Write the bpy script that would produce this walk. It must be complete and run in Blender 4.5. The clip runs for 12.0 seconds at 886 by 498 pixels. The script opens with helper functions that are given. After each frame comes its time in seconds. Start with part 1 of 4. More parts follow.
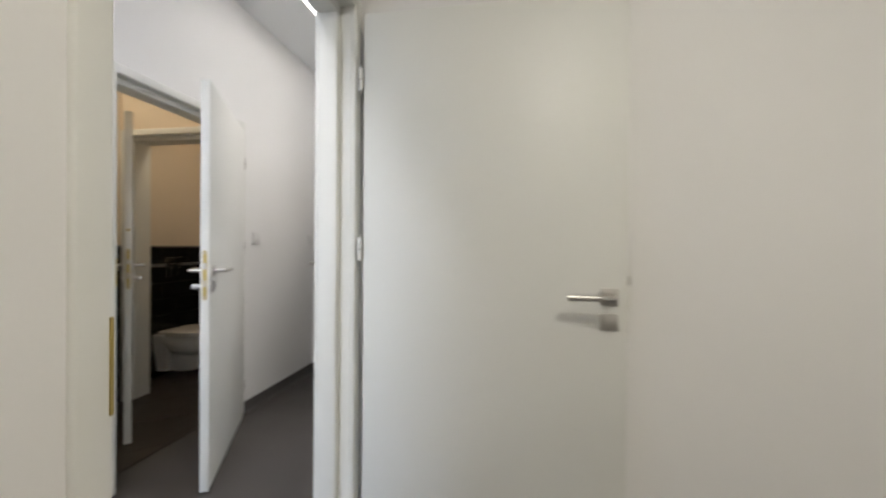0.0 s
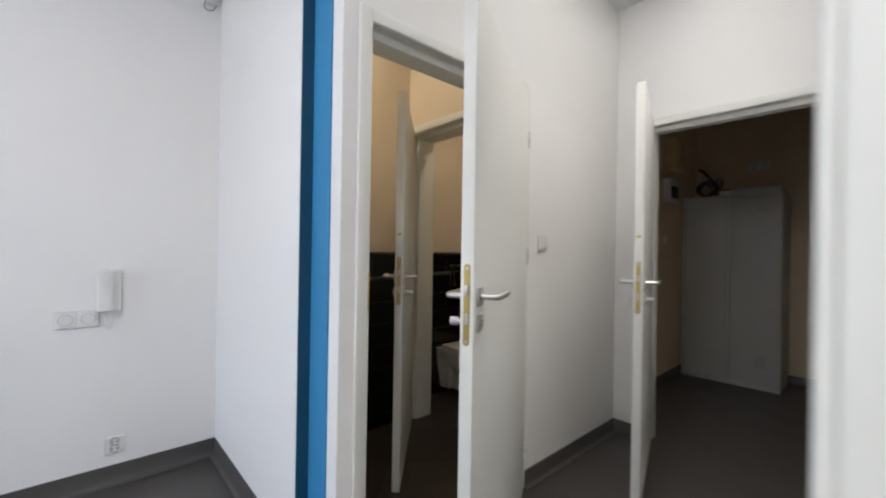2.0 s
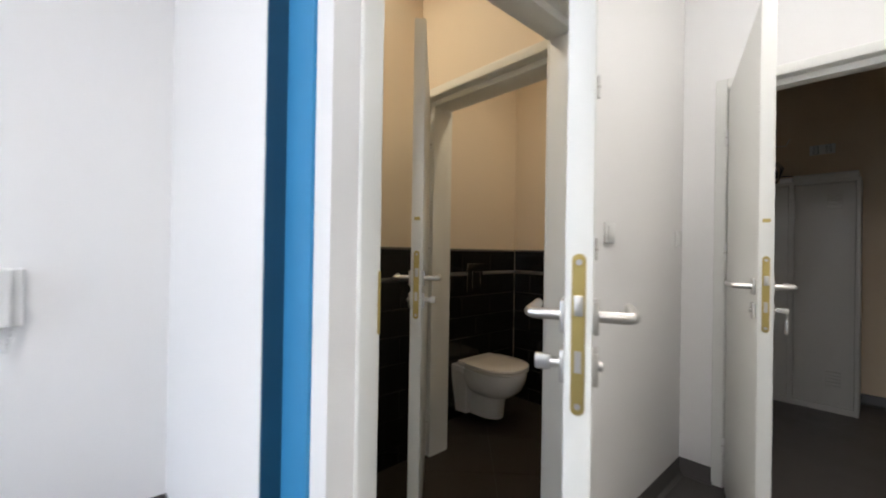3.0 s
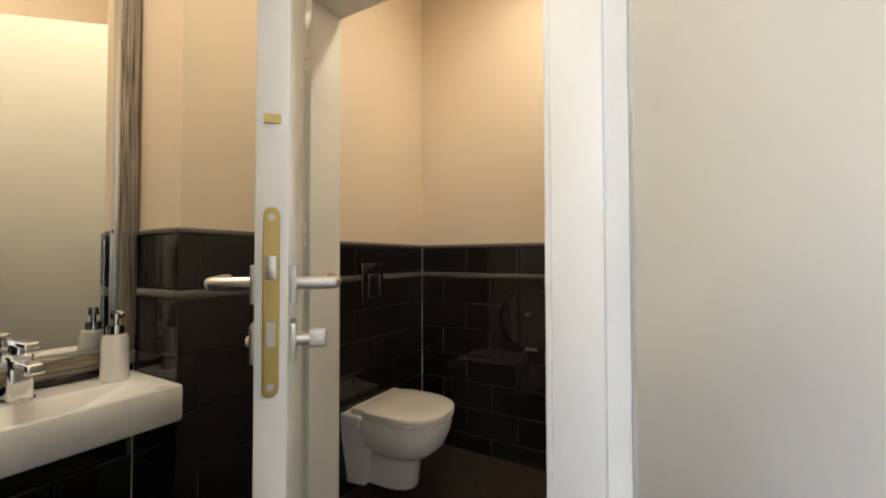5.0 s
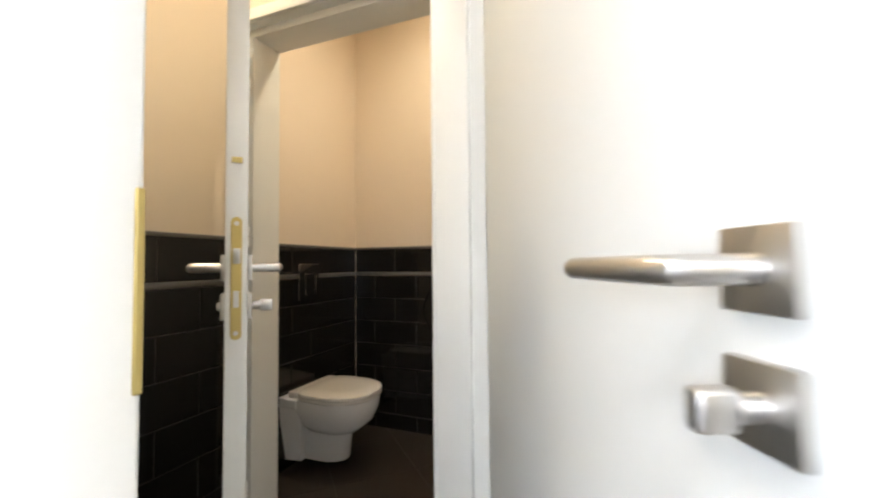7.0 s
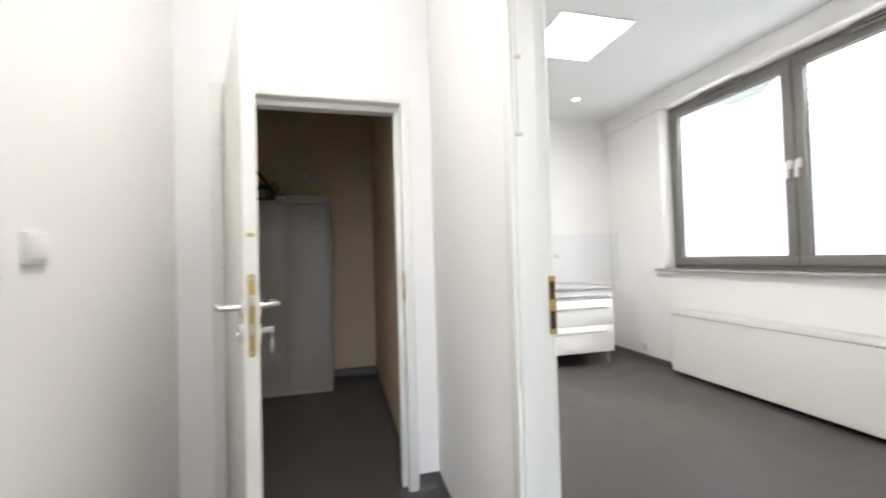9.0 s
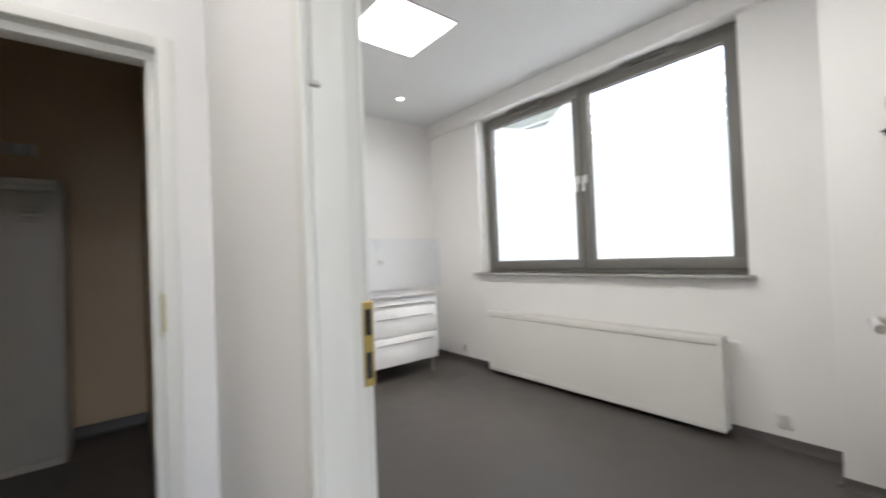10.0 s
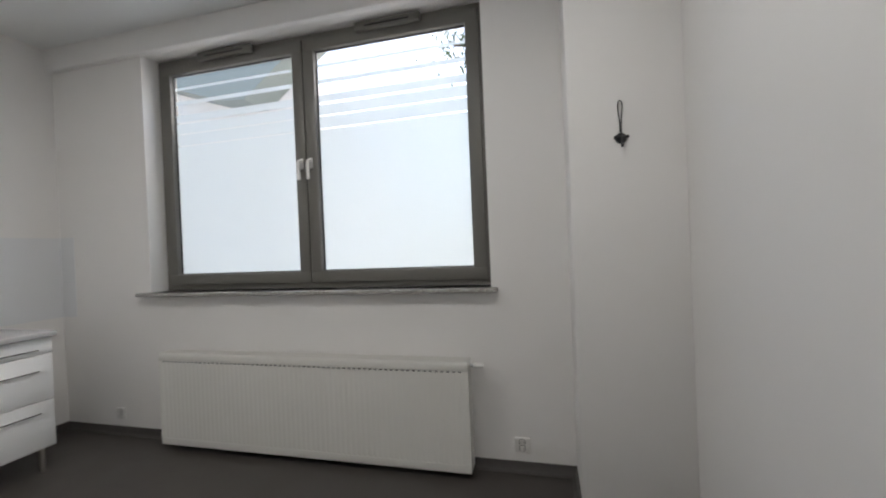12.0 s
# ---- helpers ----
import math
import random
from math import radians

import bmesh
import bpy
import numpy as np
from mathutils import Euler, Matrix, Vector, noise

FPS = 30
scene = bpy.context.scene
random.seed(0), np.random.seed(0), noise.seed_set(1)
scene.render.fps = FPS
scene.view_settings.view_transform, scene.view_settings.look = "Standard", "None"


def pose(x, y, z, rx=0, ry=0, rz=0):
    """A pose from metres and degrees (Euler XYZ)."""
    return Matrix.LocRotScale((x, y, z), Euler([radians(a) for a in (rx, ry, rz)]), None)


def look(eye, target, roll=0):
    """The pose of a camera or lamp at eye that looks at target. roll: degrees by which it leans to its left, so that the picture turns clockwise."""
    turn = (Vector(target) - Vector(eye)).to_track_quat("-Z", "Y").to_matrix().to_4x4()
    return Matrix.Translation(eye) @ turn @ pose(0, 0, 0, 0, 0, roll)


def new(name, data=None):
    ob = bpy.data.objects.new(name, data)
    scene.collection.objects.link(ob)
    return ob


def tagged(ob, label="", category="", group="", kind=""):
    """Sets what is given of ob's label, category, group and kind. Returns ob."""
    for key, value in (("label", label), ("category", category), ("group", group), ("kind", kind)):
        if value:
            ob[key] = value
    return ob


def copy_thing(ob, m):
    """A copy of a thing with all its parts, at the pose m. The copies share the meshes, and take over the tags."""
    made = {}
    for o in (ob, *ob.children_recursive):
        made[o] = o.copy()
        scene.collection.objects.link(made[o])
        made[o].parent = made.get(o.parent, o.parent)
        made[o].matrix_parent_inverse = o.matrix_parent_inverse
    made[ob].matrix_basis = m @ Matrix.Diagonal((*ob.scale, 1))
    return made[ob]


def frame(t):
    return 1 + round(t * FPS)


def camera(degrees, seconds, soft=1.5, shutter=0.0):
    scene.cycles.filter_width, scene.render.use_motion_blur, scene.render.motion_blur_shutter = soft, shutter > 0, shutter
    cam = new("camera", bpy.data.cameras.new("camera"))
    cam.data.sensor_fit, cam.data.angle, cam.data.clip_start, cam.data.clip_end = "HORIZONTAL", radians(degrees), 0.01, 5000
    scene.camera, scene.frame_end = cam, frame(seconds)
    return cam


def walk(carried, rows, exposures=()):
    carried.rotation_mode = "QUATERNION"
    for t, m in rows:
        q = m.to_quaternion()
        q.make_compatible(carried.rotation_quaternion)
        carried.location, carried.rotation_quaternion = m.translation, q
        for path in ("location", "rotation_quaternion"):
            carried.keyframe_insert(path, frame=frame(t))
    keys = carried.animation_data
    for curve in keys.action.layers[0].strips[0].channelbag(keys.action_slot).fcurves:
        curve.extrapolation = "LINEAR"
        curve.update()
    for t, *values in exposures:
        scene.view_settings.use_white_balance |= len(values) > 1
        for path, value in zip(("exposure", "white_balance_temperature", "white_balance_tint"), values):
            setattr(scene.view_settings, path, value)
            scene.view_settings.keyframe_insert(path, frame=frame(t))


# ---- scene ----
cam = camera(95.7, 12.0, soft=2.0, shutter=0.5)
PATH = [
    (0, (0.215, 0.09, 1.198), (-0.117, 2.062, 1.189), 0.4),
    (0.5, (0.112, 0.366, 1.199), (-0.661, 2.211, 1.199), 0.5),
    (1, (-0.029, 0.551, 1.213), (-1.186, 2.183, 1.21), 0.8),
    (1.5, (-0.207, 0.753, 1.227), (-1.56, 2.226, 1.217), 0.9),
    (2, (-0.414, 0.961, 1.216), (-1.896, 2.304, 1.218), 0.9),
    (2.5, (-0.662, 1.106, 1.194), (-2.188, 2.399, 1.203), 1.0),
    (4.5, (-1.546, 1.705, 1.131), (-2.581, 3.416, 1.164), 0.2),
    (5, (-1.59, 1.802, 1.109), (-2.585, 3.536, 1.157), -0.1),
    (5.5, (-1.596, 1.789, 1.09), (-2.57, 3.535, 1.147), -0.1),
    (6, (-1.568, 1.728, 1.071), (-2.524, 3.484, 1.133), -0.2),
    (6.5, (-1.484, 1.636, 1.067), (-2.369, 3.428, 1.136), -0.3),
    (8.5, (-0.999, 1.44, 1.184), (-0.875, 3.435, 1.242), -1.4),
    (9, (-0.916, 1.589, 1.206), (-0.425, 3.528, 1.25), -1.6),
    (9.5, (-0.819, 1.767, 1.224), (0.035, 3.575, 1.265), -2.1),
    (10, (-0.706, 1.914, 1.231), (0.539, 3.478, 1.264), -2.3),
    (10.5, (-0.541, 2.046, 1.243), (1.045, 3.264, 1.264), -2.4),
    (11, (-0.366, 2.19, 1.259), (1.44, 3.049, 1.265), -2.6),
    (11.5, (-0.146, 2.307, 1.262), (1.769, 2.882, 1.262), -2.6),
    (12, (0.126, 2.403, 1.272), (2.066, 2.891, 1.259), -2.4),
]
EXPOSURES = [(0, 2.72), (0.5, 2.68), (1, 2.6), (1.5, 2.57), (2, 2.68), (2.5, 2.88), (4.5, 3.72), (5.0, 4.05), (5.5, 4.33), (6.0, 4.45), (6.5, 4.33), (8.5, 3.75), (9.0, 3.5), (9.5, 3.2), (10.0, 2.95), (10.5, 2.65), (11.5, 2.17), (12, 2.03)]
walk(cam, [(t, look(eye, target, roll)) for t, eye, target, roll in PATH], EXPOSURES)

# ---- world, lights, exposure ----
world = bpy.data.worlds.new("sky")
scene.world = world
world.use_nodes = True
wn = world.node_tree.nodes
sky = wn.new("ShaderNodeTexSky")
sky.sky_type = "NISHITA"
sky.sun_disc = False
sky.sun_elevation = radians(59)
sky.sun_rotation = radians(124)
sky.dust_density = 4.0
world.node_tree.links.new(sky.outputs[0], wn["Background"].inputs[0])
wn["Background"].inputs[1].default_value = 0.15

sun = new("sun", bpy.data.lights.new("sun", "SUN"))
sun.data.energy, sun.data.angle, sun.data.color = 1.0, radians(15), (1, 0.97, 0.92)
sun.matrix_world = look((4.5, -3, 9), (0, 0, 0))


def area(name, eye, target, sx, sy, watts, color, spread=180):
    d = bpy.data.lights.new(name, "AREA")
    d.shape, d.size, d.size_y, d.energy, d.color = "RECTANGLE", sx, sy, watts, color
    ob = new(name, d)
    d.spread = radians(spread)
    ob.matrix_world = look(eye, target)
    return ob


def downlight(name, x, y, z, watts, color, angle=120, blend=1.0, radius=0.03):
    d = bpy.data.lights.new(name, "SPOT")
    d.energy, d.color, d.spot_size, d.spot_blend, d.shadow_soft_size = watts, color, radians(angle), blend, radius
    ob = new(name, d)
    ob.matrix_world = look((x, y, z), (x, y, 0))
    return ob


CEIL = 2.87
WARM = (1.0, 0.89, 0.68)
NEUTRAL = (1.0, 0.93, 0.85)
area("panel_light", (0.87, 4.29, CEIL - 0.025), (0.87, 4.29, 0), 0.56, 0.56, 2.1, (1.0, 0.945, 0.865), 170)
# added fill lamp, out of view, brightens the door side and the hall
area("window_room_fill", (0.87, 2.62, CEIL - 0.025), (0.87, 2.62, 0), 0.56, 0.56, 1.3, (1.0, 0.945, 0.865), 170)
area("hall_light", (-1.04, 2.75, CEIL - 0.02), (-1.04, 2.75, 0), 0.27, 1.17, 0.70, (1.0, 0.94, 0.90), 88)
# added fill lamp behind the camera, evens the light on the hall walls
area("hall_fill", (-0.80, -0.1, CEIL - 0.03), (-0.80, -0.1, 0), 0.56, 0.56, 3.6, (0.95, 0.95, 1.0))
area("start_room_light", (0.9, -0.2, CEIL - 0.03), (0.9, -0.2, 0), 0.56, 0.56, 3.1, (1.0, 0.93, 0.77), 160)
area("waiting_daylight", (-1.9, -2.48, 1.65), (-1.9, 0, 1.3), 1.35, 1.45, 2.9, (0.64, 0.78, 1.0))
downlight("spot_a", 1.56, 5.37, CEIL - 0.02, 0.12, NEUTRAL)
downlight("spot_b", 0.79, 5.36, CEIL - 0.02, 0.12, NEUTRAL)
downlight("spot_c", -2.55, 2.07, CEIL - 0.02, 3.9, WARM, 165, radius=0.05)
downlight("spot_d", -2.08, 3.28, CEIL - 0.02, 2.6, WARM, 165)


# ---- materials ----
def material(name, color, rough=0.5, metal=0.0, vary=0.06, scale=3.0, grain=60.0, bump=0.1, rough_vary=0.08, spec=0.5, coat=0.0, per_piece=0.0):
    m = bpy.data.materials.new(name)
    m.use_nodes = True
    n, l = m.node_tree.nodes, m.node_tree.links
    p = n["Principled BSDF"]
    p.inputs["Metallic"].default_value = metal
    p.inputs["Specular IOR Level"].default_value = spec
    p.inputs["Coat Weight"].default_value = coat
    tc = n.new("ShaderNodeTexCoord")
    big, small = n.new("ShaderNodeTexNoise"), n.new("ShaderNodeTexNoise")
    big.inputs["Scale"].default_value, small.inputs["Scale"].default_value = scale, grain
    big.inputs["Detail"].default_value, small.inputs["Detail"].default_value = 4, 3
    geo = n.new("ShaderNodeNewGeometry")
    for x in (big, small):
        l.new(geo.outputs["Position"], x.inputs["Vector"])
    mix = n.new("ShaderNodeMix")
    mix.data_type = "RGBA"
    mix.inputs[6].default_value = (*[c * (1 - vary) for c in color], 1)
    mix.inputs[7].default_value = (*[min(1, c * (1 + vary)) for c in color], 1)
    add = n.new("ShaderNodeMath")
    add.operation = "MULTIPLY_ADD"
    l.new(small.outputs[0], add.inputs[0])
    add.inputs[1].default_value = 0.35
    l.new(big.outputs[0], add.inputs[2])
    fac = add
    if per_piece:
        info = n.new("ShaderNodeObjectInfo")
        pp = n.new("ShaderNodeMath")
        pp.operation = "MULTIPLY_ADD"
        l.new(info.outputs["Random"], pp.inputs[0])
        pp.inputs[1].default_value = per_piece
        l.new(add.outputs[0], pp.inputs[2])
        fac = pp
    sub = n.new("ShaderNodeMath")
    sub.operation = "SUBTRACT"
    sub.use_clamp = True
    l.new(fac.outputs[0], sub.inputs[0])
    sub.inputs[1].default_value = 0.17
    l.new(sub.outputs[0], mix.inputs[0])
    l.new(mix.outputs[2], p.inputs["Base Color"])
    rr = n.new("ShaderNodeMapRange")
    rr.inputs["To Min"].default_value, rr.inputs["To Max"].default_value = max(0.02, rough - rough_vary), min(1, rough + rough_vary)
    l.new(big.outputs[0], rr.inputs["Value"])
    l.new(rr.outputs[0], p.inputs["Roughness"])
    if bump:
        b = n.new("ShaderNodeBump")
        b.inputs["Strength"].default_value, b.inputs["Distance"].default_value = bump, 0.002
        l.new(small.outputs[0], b.inputs["Height"])
        l.new(b.outputs[0], p.inputs["Normal"])
    return m


def glow(name, color, strength):
    m = bpy.data.materials.new(name)
    m.use_nodes = True
    p = m.node_tree.nodes["Principled BSDF"]
    p.inputs["Base Color"].default_value = (0.9, 0.9, 0.9, 1)
    p.inputs["Emission Color"].default_value = (*color, 1)
    p.inputs["Emission Strength"].default_value = strength
    return m


M_WALL = material("white_wall_paint", (0.86, 0.845, 0.83), 0.62, vary=0.025, scale=1.6, grain=220, bump=0.12)
M_CEIL = material("ceiling_paint", (0.82, 0.83, 0.83), 0.75, vary=0.02, scale=1.2, grain=180, bump=0.08)
M_PEACH = material("peach_wall_paint", (0.78, 0.67, 0.54), 0.6, vary=0.025, scale=1.6, grain=220, bump=0.12)
M_CREAM = material("cream_wall_paint", (0.72, 0.57, 0.40), 0.6, vary=0.04, scale=1.6, grain=220, bump=0.12)
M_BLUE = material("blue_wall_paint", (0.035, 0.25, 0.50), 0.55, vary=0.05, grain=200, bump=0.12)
# darkened copy of the blue: the wall return's shade is in the colour
M_BLUE_SHADE = material("blue_paint_shaded", (0.006, 0.065, 0.13), 0.55, vary=0.05, grain=200, bump=0.12)
M_VINYL = material("grey_vinyl_floor", (0.060, 0.053, 0.049), 0.37, vary=0.10, scale=5, grain=350, bump=0.06, rough_vary=0.10)
M_BASE = material("vinyl_baseboard", (0.078, 0.072, 0.069), 0.42, vary=0.06, grain=250, bump=0.05)
M_DOOR = material("ivory_door_lacquer", (0.78, 0.775, 0.735), 0.45, vary=0.02, scale=2, grain=90, bump=0.03)
M_STEEL = material("brushed_steel", (0.60, 0.58, 0.55), 0.32, metal=1.0, vary=0.06, grain=300, bump=0.04)
M_BRASS = material("brass_plate", (0.52, 0.40, 0.15), 0.36, metal=1.0, vary=0.10, grain=200, bump=0.05)
M_CHROME = material("chrome", (0.82, 0.83, 0.84), 0.07, metal=1.0, vary=0.02, bump=0.0, rough_vary=0.03)
M_DARK = material("dark_gap", (0.02, 0.02, 0.02), 0.6, vary=0.1, bump=0)
M_TILE = material("black_glazed_tile", (0.010, 0.009, 0.0085), 0.07, vary=0.25, scale=6, grain=40, bump=0.05, rough_vary=0.05, per_piece=0.3)
M_GROUT = material("grey_grout", (0.11, 0.10, 0.095), 0.85, vary=0.12, grain=300, bump=0.3)
# tile trim grey, also used as painted shade on press marks and socket rims
M_TRIM = material("grey_trim_and_recess_shade", (0.13, 0.125, 0.12), 0.35, vary=0.1, grain=200, bump=0.05)
M_FTILE = material("brown_floor_tile", (0.030, 0.022, 0.016), 0.38, vary=0.25, scale=7, grain=80, bump=0.08, per_piece=0.3)
M_CERAMIC = material("white_ceramic", (0.80, 0.78, 0.75), 0.12, vary=0.015, bump=0.0, rough_vary=0.04, coat=0.3)
M_SEAT = material("toilet_seat_plastic", (0.74, 0.70, 0.64), 0.25, vary=0.015, bump=0.0)
M_PLASTIC = material("white_plastic", (0.78, 0.77, 0.75), 0.35, vary=0.02, bump=0.02)
M_LOCKER = material("grey_locker_enamel", (0.56, 0.55, 0.52), 0.42, vary=0.04, scale=2.5, grain=120, bump=0.04)
M_RAD = material("radiator_enamel", (0.80, 0.79, 0.75), 0.35, vary=0.02, grain=100, bump=0.02)
M_WIN = material("grey_window_frame", (0.175, 0.168, 0.152), 0.40, vary=0.06, grain=150, bump=0.04)
M_CAB = material("white_cabinet_gloss", (0.80, 0.81, 0.82), 0.48, vary=0.012, bump=0.0)
# bar steel darkened so each handle carries its shadow line in the colour
M_BAR = material("steel_bar_shadow_tone", (0.10, 0.10, 0.105), 0.45, metal=0.6, vary=0.06, bump=0.02)
M_TOP = material("grey_laminate_worktop", (0.42, 0.42, 0.43), 0.35, vary=0.12, scale=14, grain=140, bump=0.04)
M_SPLASH = material("grey_gloss_backsplash_paint", (0.79, 0.80, 0.815), 0.3, vary=0.02, grain=150, bump=0.04)
M_BLACK = material("black_metal", (0.02, 0.022, 0.024), 0.4, vary=0.2, bump=0.03)
M_CABLE = material("dark_cable", (0.035, 0.033, 0.03), 0.5, vary=0.2, bump=0.0)
M_YELLOWBOX = material("yellowed_box", (0.62, 0.48, 0.24), 0.5, vary=0.08)
M_GROUND = material("pale_paving_ground", (0.34, 0.33, 0.31), 0.85, vary=0.2, grain=40, bump=0.3)
M_ROOF = material("grey_green_roof_board", (0.26, 0.29, 0.26), 0.6, vary=0.08)
M_RENDER = material("pale_render", (0.80, 0.79, 0.77), 0.8, vary=0.04)
M_BARK = material("bark", (0.10, 0.075, 0.05), 0.9, vary=0.3, grain=30, bump=0.5)
M_LEAF = material("leaves", (0.06, 0.10, 0.035), 0.6, vary=0.4, scale=8)
M_PANEL = glow("panel_diffuser", (0.95, 0.97, 1.0), 0.9)
M_STRIP = glow("strip_diffuser", (1.0, 0.97, 0.93), 0.9)
M_SPOT = glow("spot_diffuser", (1.0, 0.93, 0.82), 1.2)


def granite():
    m = material("speckled_granite", (0.42, 0.40, 0.38), 0.2, vary=0.1, scale=8, grain=300, bump=0.02)
    n, l = m.node_tree.nodes, m.node_tree.links
    v = n.new("ShaderNodeTexVoronoi")
    v.inputs["Scale"].default_value = 190
    geo = n.new("ShaderNodeNewGeometry")
    l.new(geo.outputs["Position"], v.inputs["Vector"])
    ramp = n.new("ShaderNodeValToRGB")
    ramp.color_ramp.elements[0].color, ramp.color_ramp.elements[1].color = (0.10, 0.09, 0.085, 1), (0.62, 0.60, 0.57, 1)
    l.new(v.outputs["Color"], ramp.inputs[0])
    l.new(ramp.outputs[0], n["Principled BSDF"].inputs["Base Color"])
    return m


def weathered(name, stretch):
    m = material(name, (0.22, 0.19, 0.155), 0.35, metal=0.35, vary=0.2, scale=6, grain=120, bump=0.3)
    n, l = m.node_tree.nodes, m.node_tree.links
    geo, mp, w = n.new("ShaderNodeNewGeometry"), n.new("ShaderNodeMapping"), n.new("ShaderNodeTexNoise")
    mp.inputs["Scale"].default_value = stretch
    w.inputs["Scale"].default_value, w.inputs["Detail"].default_value = 1.5, 5
    l.new(geo.outputs["Position"], mp.inputs[0])
    l.new(mp.outputs[0], w.inputs["Vector"])
    ramp = n.new("ShaderNodeValToRGB")
    ramp.color_ramp.elements[0].color, ramp.color_ramp.elements[1].color = (0.07, 0.055, 0.045, 1), (0.40, 0.36, 0.30, 1)
    ramp.color_ramp.elements[0].position, ramp.color_ramp.elements[1].position = 0.3, 0.7
    l.new(w.outputs[0], ramp.inputs[0])
    l.new(ramp.outputs[0], n["Principled BSDF"].inputs["Base Color"])
    return m


def plain_glass():
    m = bpy.data.materials.new("clear_glass")
    m.use_nodes = True
    n, l = m.node_tree.nodes, m.node_tree.links
    n.remove(n["Principled BSDF"])
    t, g, mx = n.new("ShaderNodeBsdfTransparent"), n.new("ShaderNodeBsdfGlossy"), n.new("ShaderNodeMixShader")
    g.inputs["Roughness"].default_value = 0.02
    mx.inputs[0].default_value = 0.05
    l.new(t.outputs[0], mx.inputs[1])
    l.new(g.outputs[0], mx.inputs[2])
    l.new(mx.outputs[0], n["Material Output"].inputs[0])
    return m


def frosted_film():
    m = bpy.data.materials.new("frosted_film")
    m.use_nodes = True
    n, l = m.node_tree.nodes, m.node_tree.links
    n.remove(n["Principled BSDF"])
    t, d, mx = n.new("ShaderNodeBsdfTranslucent"), n.new("ShaderNodeBsdfDiffuse"), n.new("ShaderNodeMixShader")
    soft, both = n.new("ShaderNodeBsdfRefraction"), n.new("ShaderNodeMixShader")
    t.inputs[0].default_value, d.inputs[0].default_value = (0.66, 0.69, 0.70, 1), (0.75, 0.78, 0.8, 1)
    soft.inputs["Color"].default_value = (0.68, 0.72, 0.73, 1)
    soft.inputs["Roughness"].default_value, soft.inputs["IOR"].default_value = 0.6, 1.35
    both.inputs[0].default_value = 0.6
    mx.inputs[0].default_value = 0.10
    l.new(t.outputs[0], both.inputs[1])
    l.new(soft.outputs[0], both.inputs[2])
    l.new(both.outputs[0], mx.inputs[1])
    l.new(d.outputs[0], mx.inputs[2])
    l.new(mx.outputs[0], n["Material Output"].inputs[0])
    return m


def mirror_glass():
    m = bpy.data.materials.new("mirror_silver")
    m.use_nodes = True
    p = m.node_tree.nodes["Principled BSDF"]
    p.inputs["Base Color"].default_value = (0.88, 0.89, 0.87, 1)
    p.inputs["Metallic"].default_value = 1
    p.inputs["Roughness"].default_value = 0.015
    return m


M_WOOD_FLAT = weathered("weathered_silver_rail", (1, 5, 160))
M_GRANITE, M_WOOD, M_GLASS, M_FILM, M_MIRROR = granite(), weathered("weathered_silver_wood", (1, 160, 5)), plain_glass(), frosted_film(), mirror_glass()


# ---- mesh helpers ----
def add_box(bm, x0, x1, y0, y1, z0, z1, bevel=0.0, seg=2):
    """One box, its edges rounded by bevel."""
    r = bmesh.ops.create_cube(bm, size=1.0, matrix=Matrix.LocRotScale(((x0 + x1) / 2, (y0 + y1) / 2, (z0 + z1) / 2), None, (x1 - x0, y1 - y0, z1 - z0)))
    if bevel:
        es = list({e for v in r["verts"] for e in v.link_edges})
        bmesh.ops.bevel(bm, geom=es, offset=bevel, segments=seg, affect="EDGES", profile=0.5)
    return bm


def box(x0, x1, y0, y1, z0, z1, bevel=0.0, seg=2):
    return add_box(bmesh.new(), x0, x1, y0, y1, z0, z1, bevel, seg)


def add_cyl(bm, p, axis, r, length, seg=20, r2=None, bevel=0.0):
    """A cylinder from p along axis ('x', 'y', 'z', or with '-')."""
    way = {"x": (1, 0, 0), "y": (0, 1, 0), "z": (0, 0, 1)}[axis[-1]]
    way = Vector(way) * (-1 if axis[0] == "-" else 1)
    m = Matrix.Translation(Vector(p) + way * length / 2) @ way.to_track_quat("Z", "Y").to_matrix().to_4x4()
    res = bmesh.ops.create_cone(bm, cap_ends=True, segments=seg, radius1=r, radius2=r if r2 is None else r2, depth=length, matrix=m)
    if bevel:
        es = [e for e in {e for v in res["verts"] for e in v.link_edges} if any(len(f.verts) > 4 for f in e.link_faces)]
        bmesh.ops.bevel(bm, geom=es, offset=bevel, segments=2, affect="EDGES")
    return bm


def cyl(p, axis, r, length, seg=20, r2=None, bevel=0.0):
    return add_cyl(bmesh.new(), p, axis, r, length, seg, r2, bevel)


def add_sweep(bm, pts, rx, ry=None, seg=10, up=(0, 0, 1)):
    """A tube of oval section along points."""
    ry = rx if ry is None else ry
    pts = [Vector(p) for p in pts]
    rings = []
    for i, p in enumerate(pts):
        d = (pts[min(i + 1, len(pts) - 1)] - pts[max(i - 1, 0)]).normalized()
        u = Vector(up)
        if abs(d.dot(u)) > 0.95:
            u = Vector((1, 0, 0))
        s = d.cross(u).normalized()
        t = s.cross(d)
        rings.append([bm.verts.new(p + s * (rx * math.cos(a)) + t * (ry * math.sin(a))) for a in [2 * math.pi * k / seg for k in range(seg)]])
    for a, b in zip(rings, rings[1:]):
        for k in range(seg):
            bm.faces.new((a[k], a[(k + 1) % seg], b[(k + 1) % seg], b[k]))
    bm.faces.new(rings[0][::-1])
    bm.faces.new(rings[-1])
    return bm


def sweep(pts, rx, ry=None, seg=10, up=(0, 0, 1)):
    return add_sweep(bmesh.new(), pts, rx, ry, seg, up)


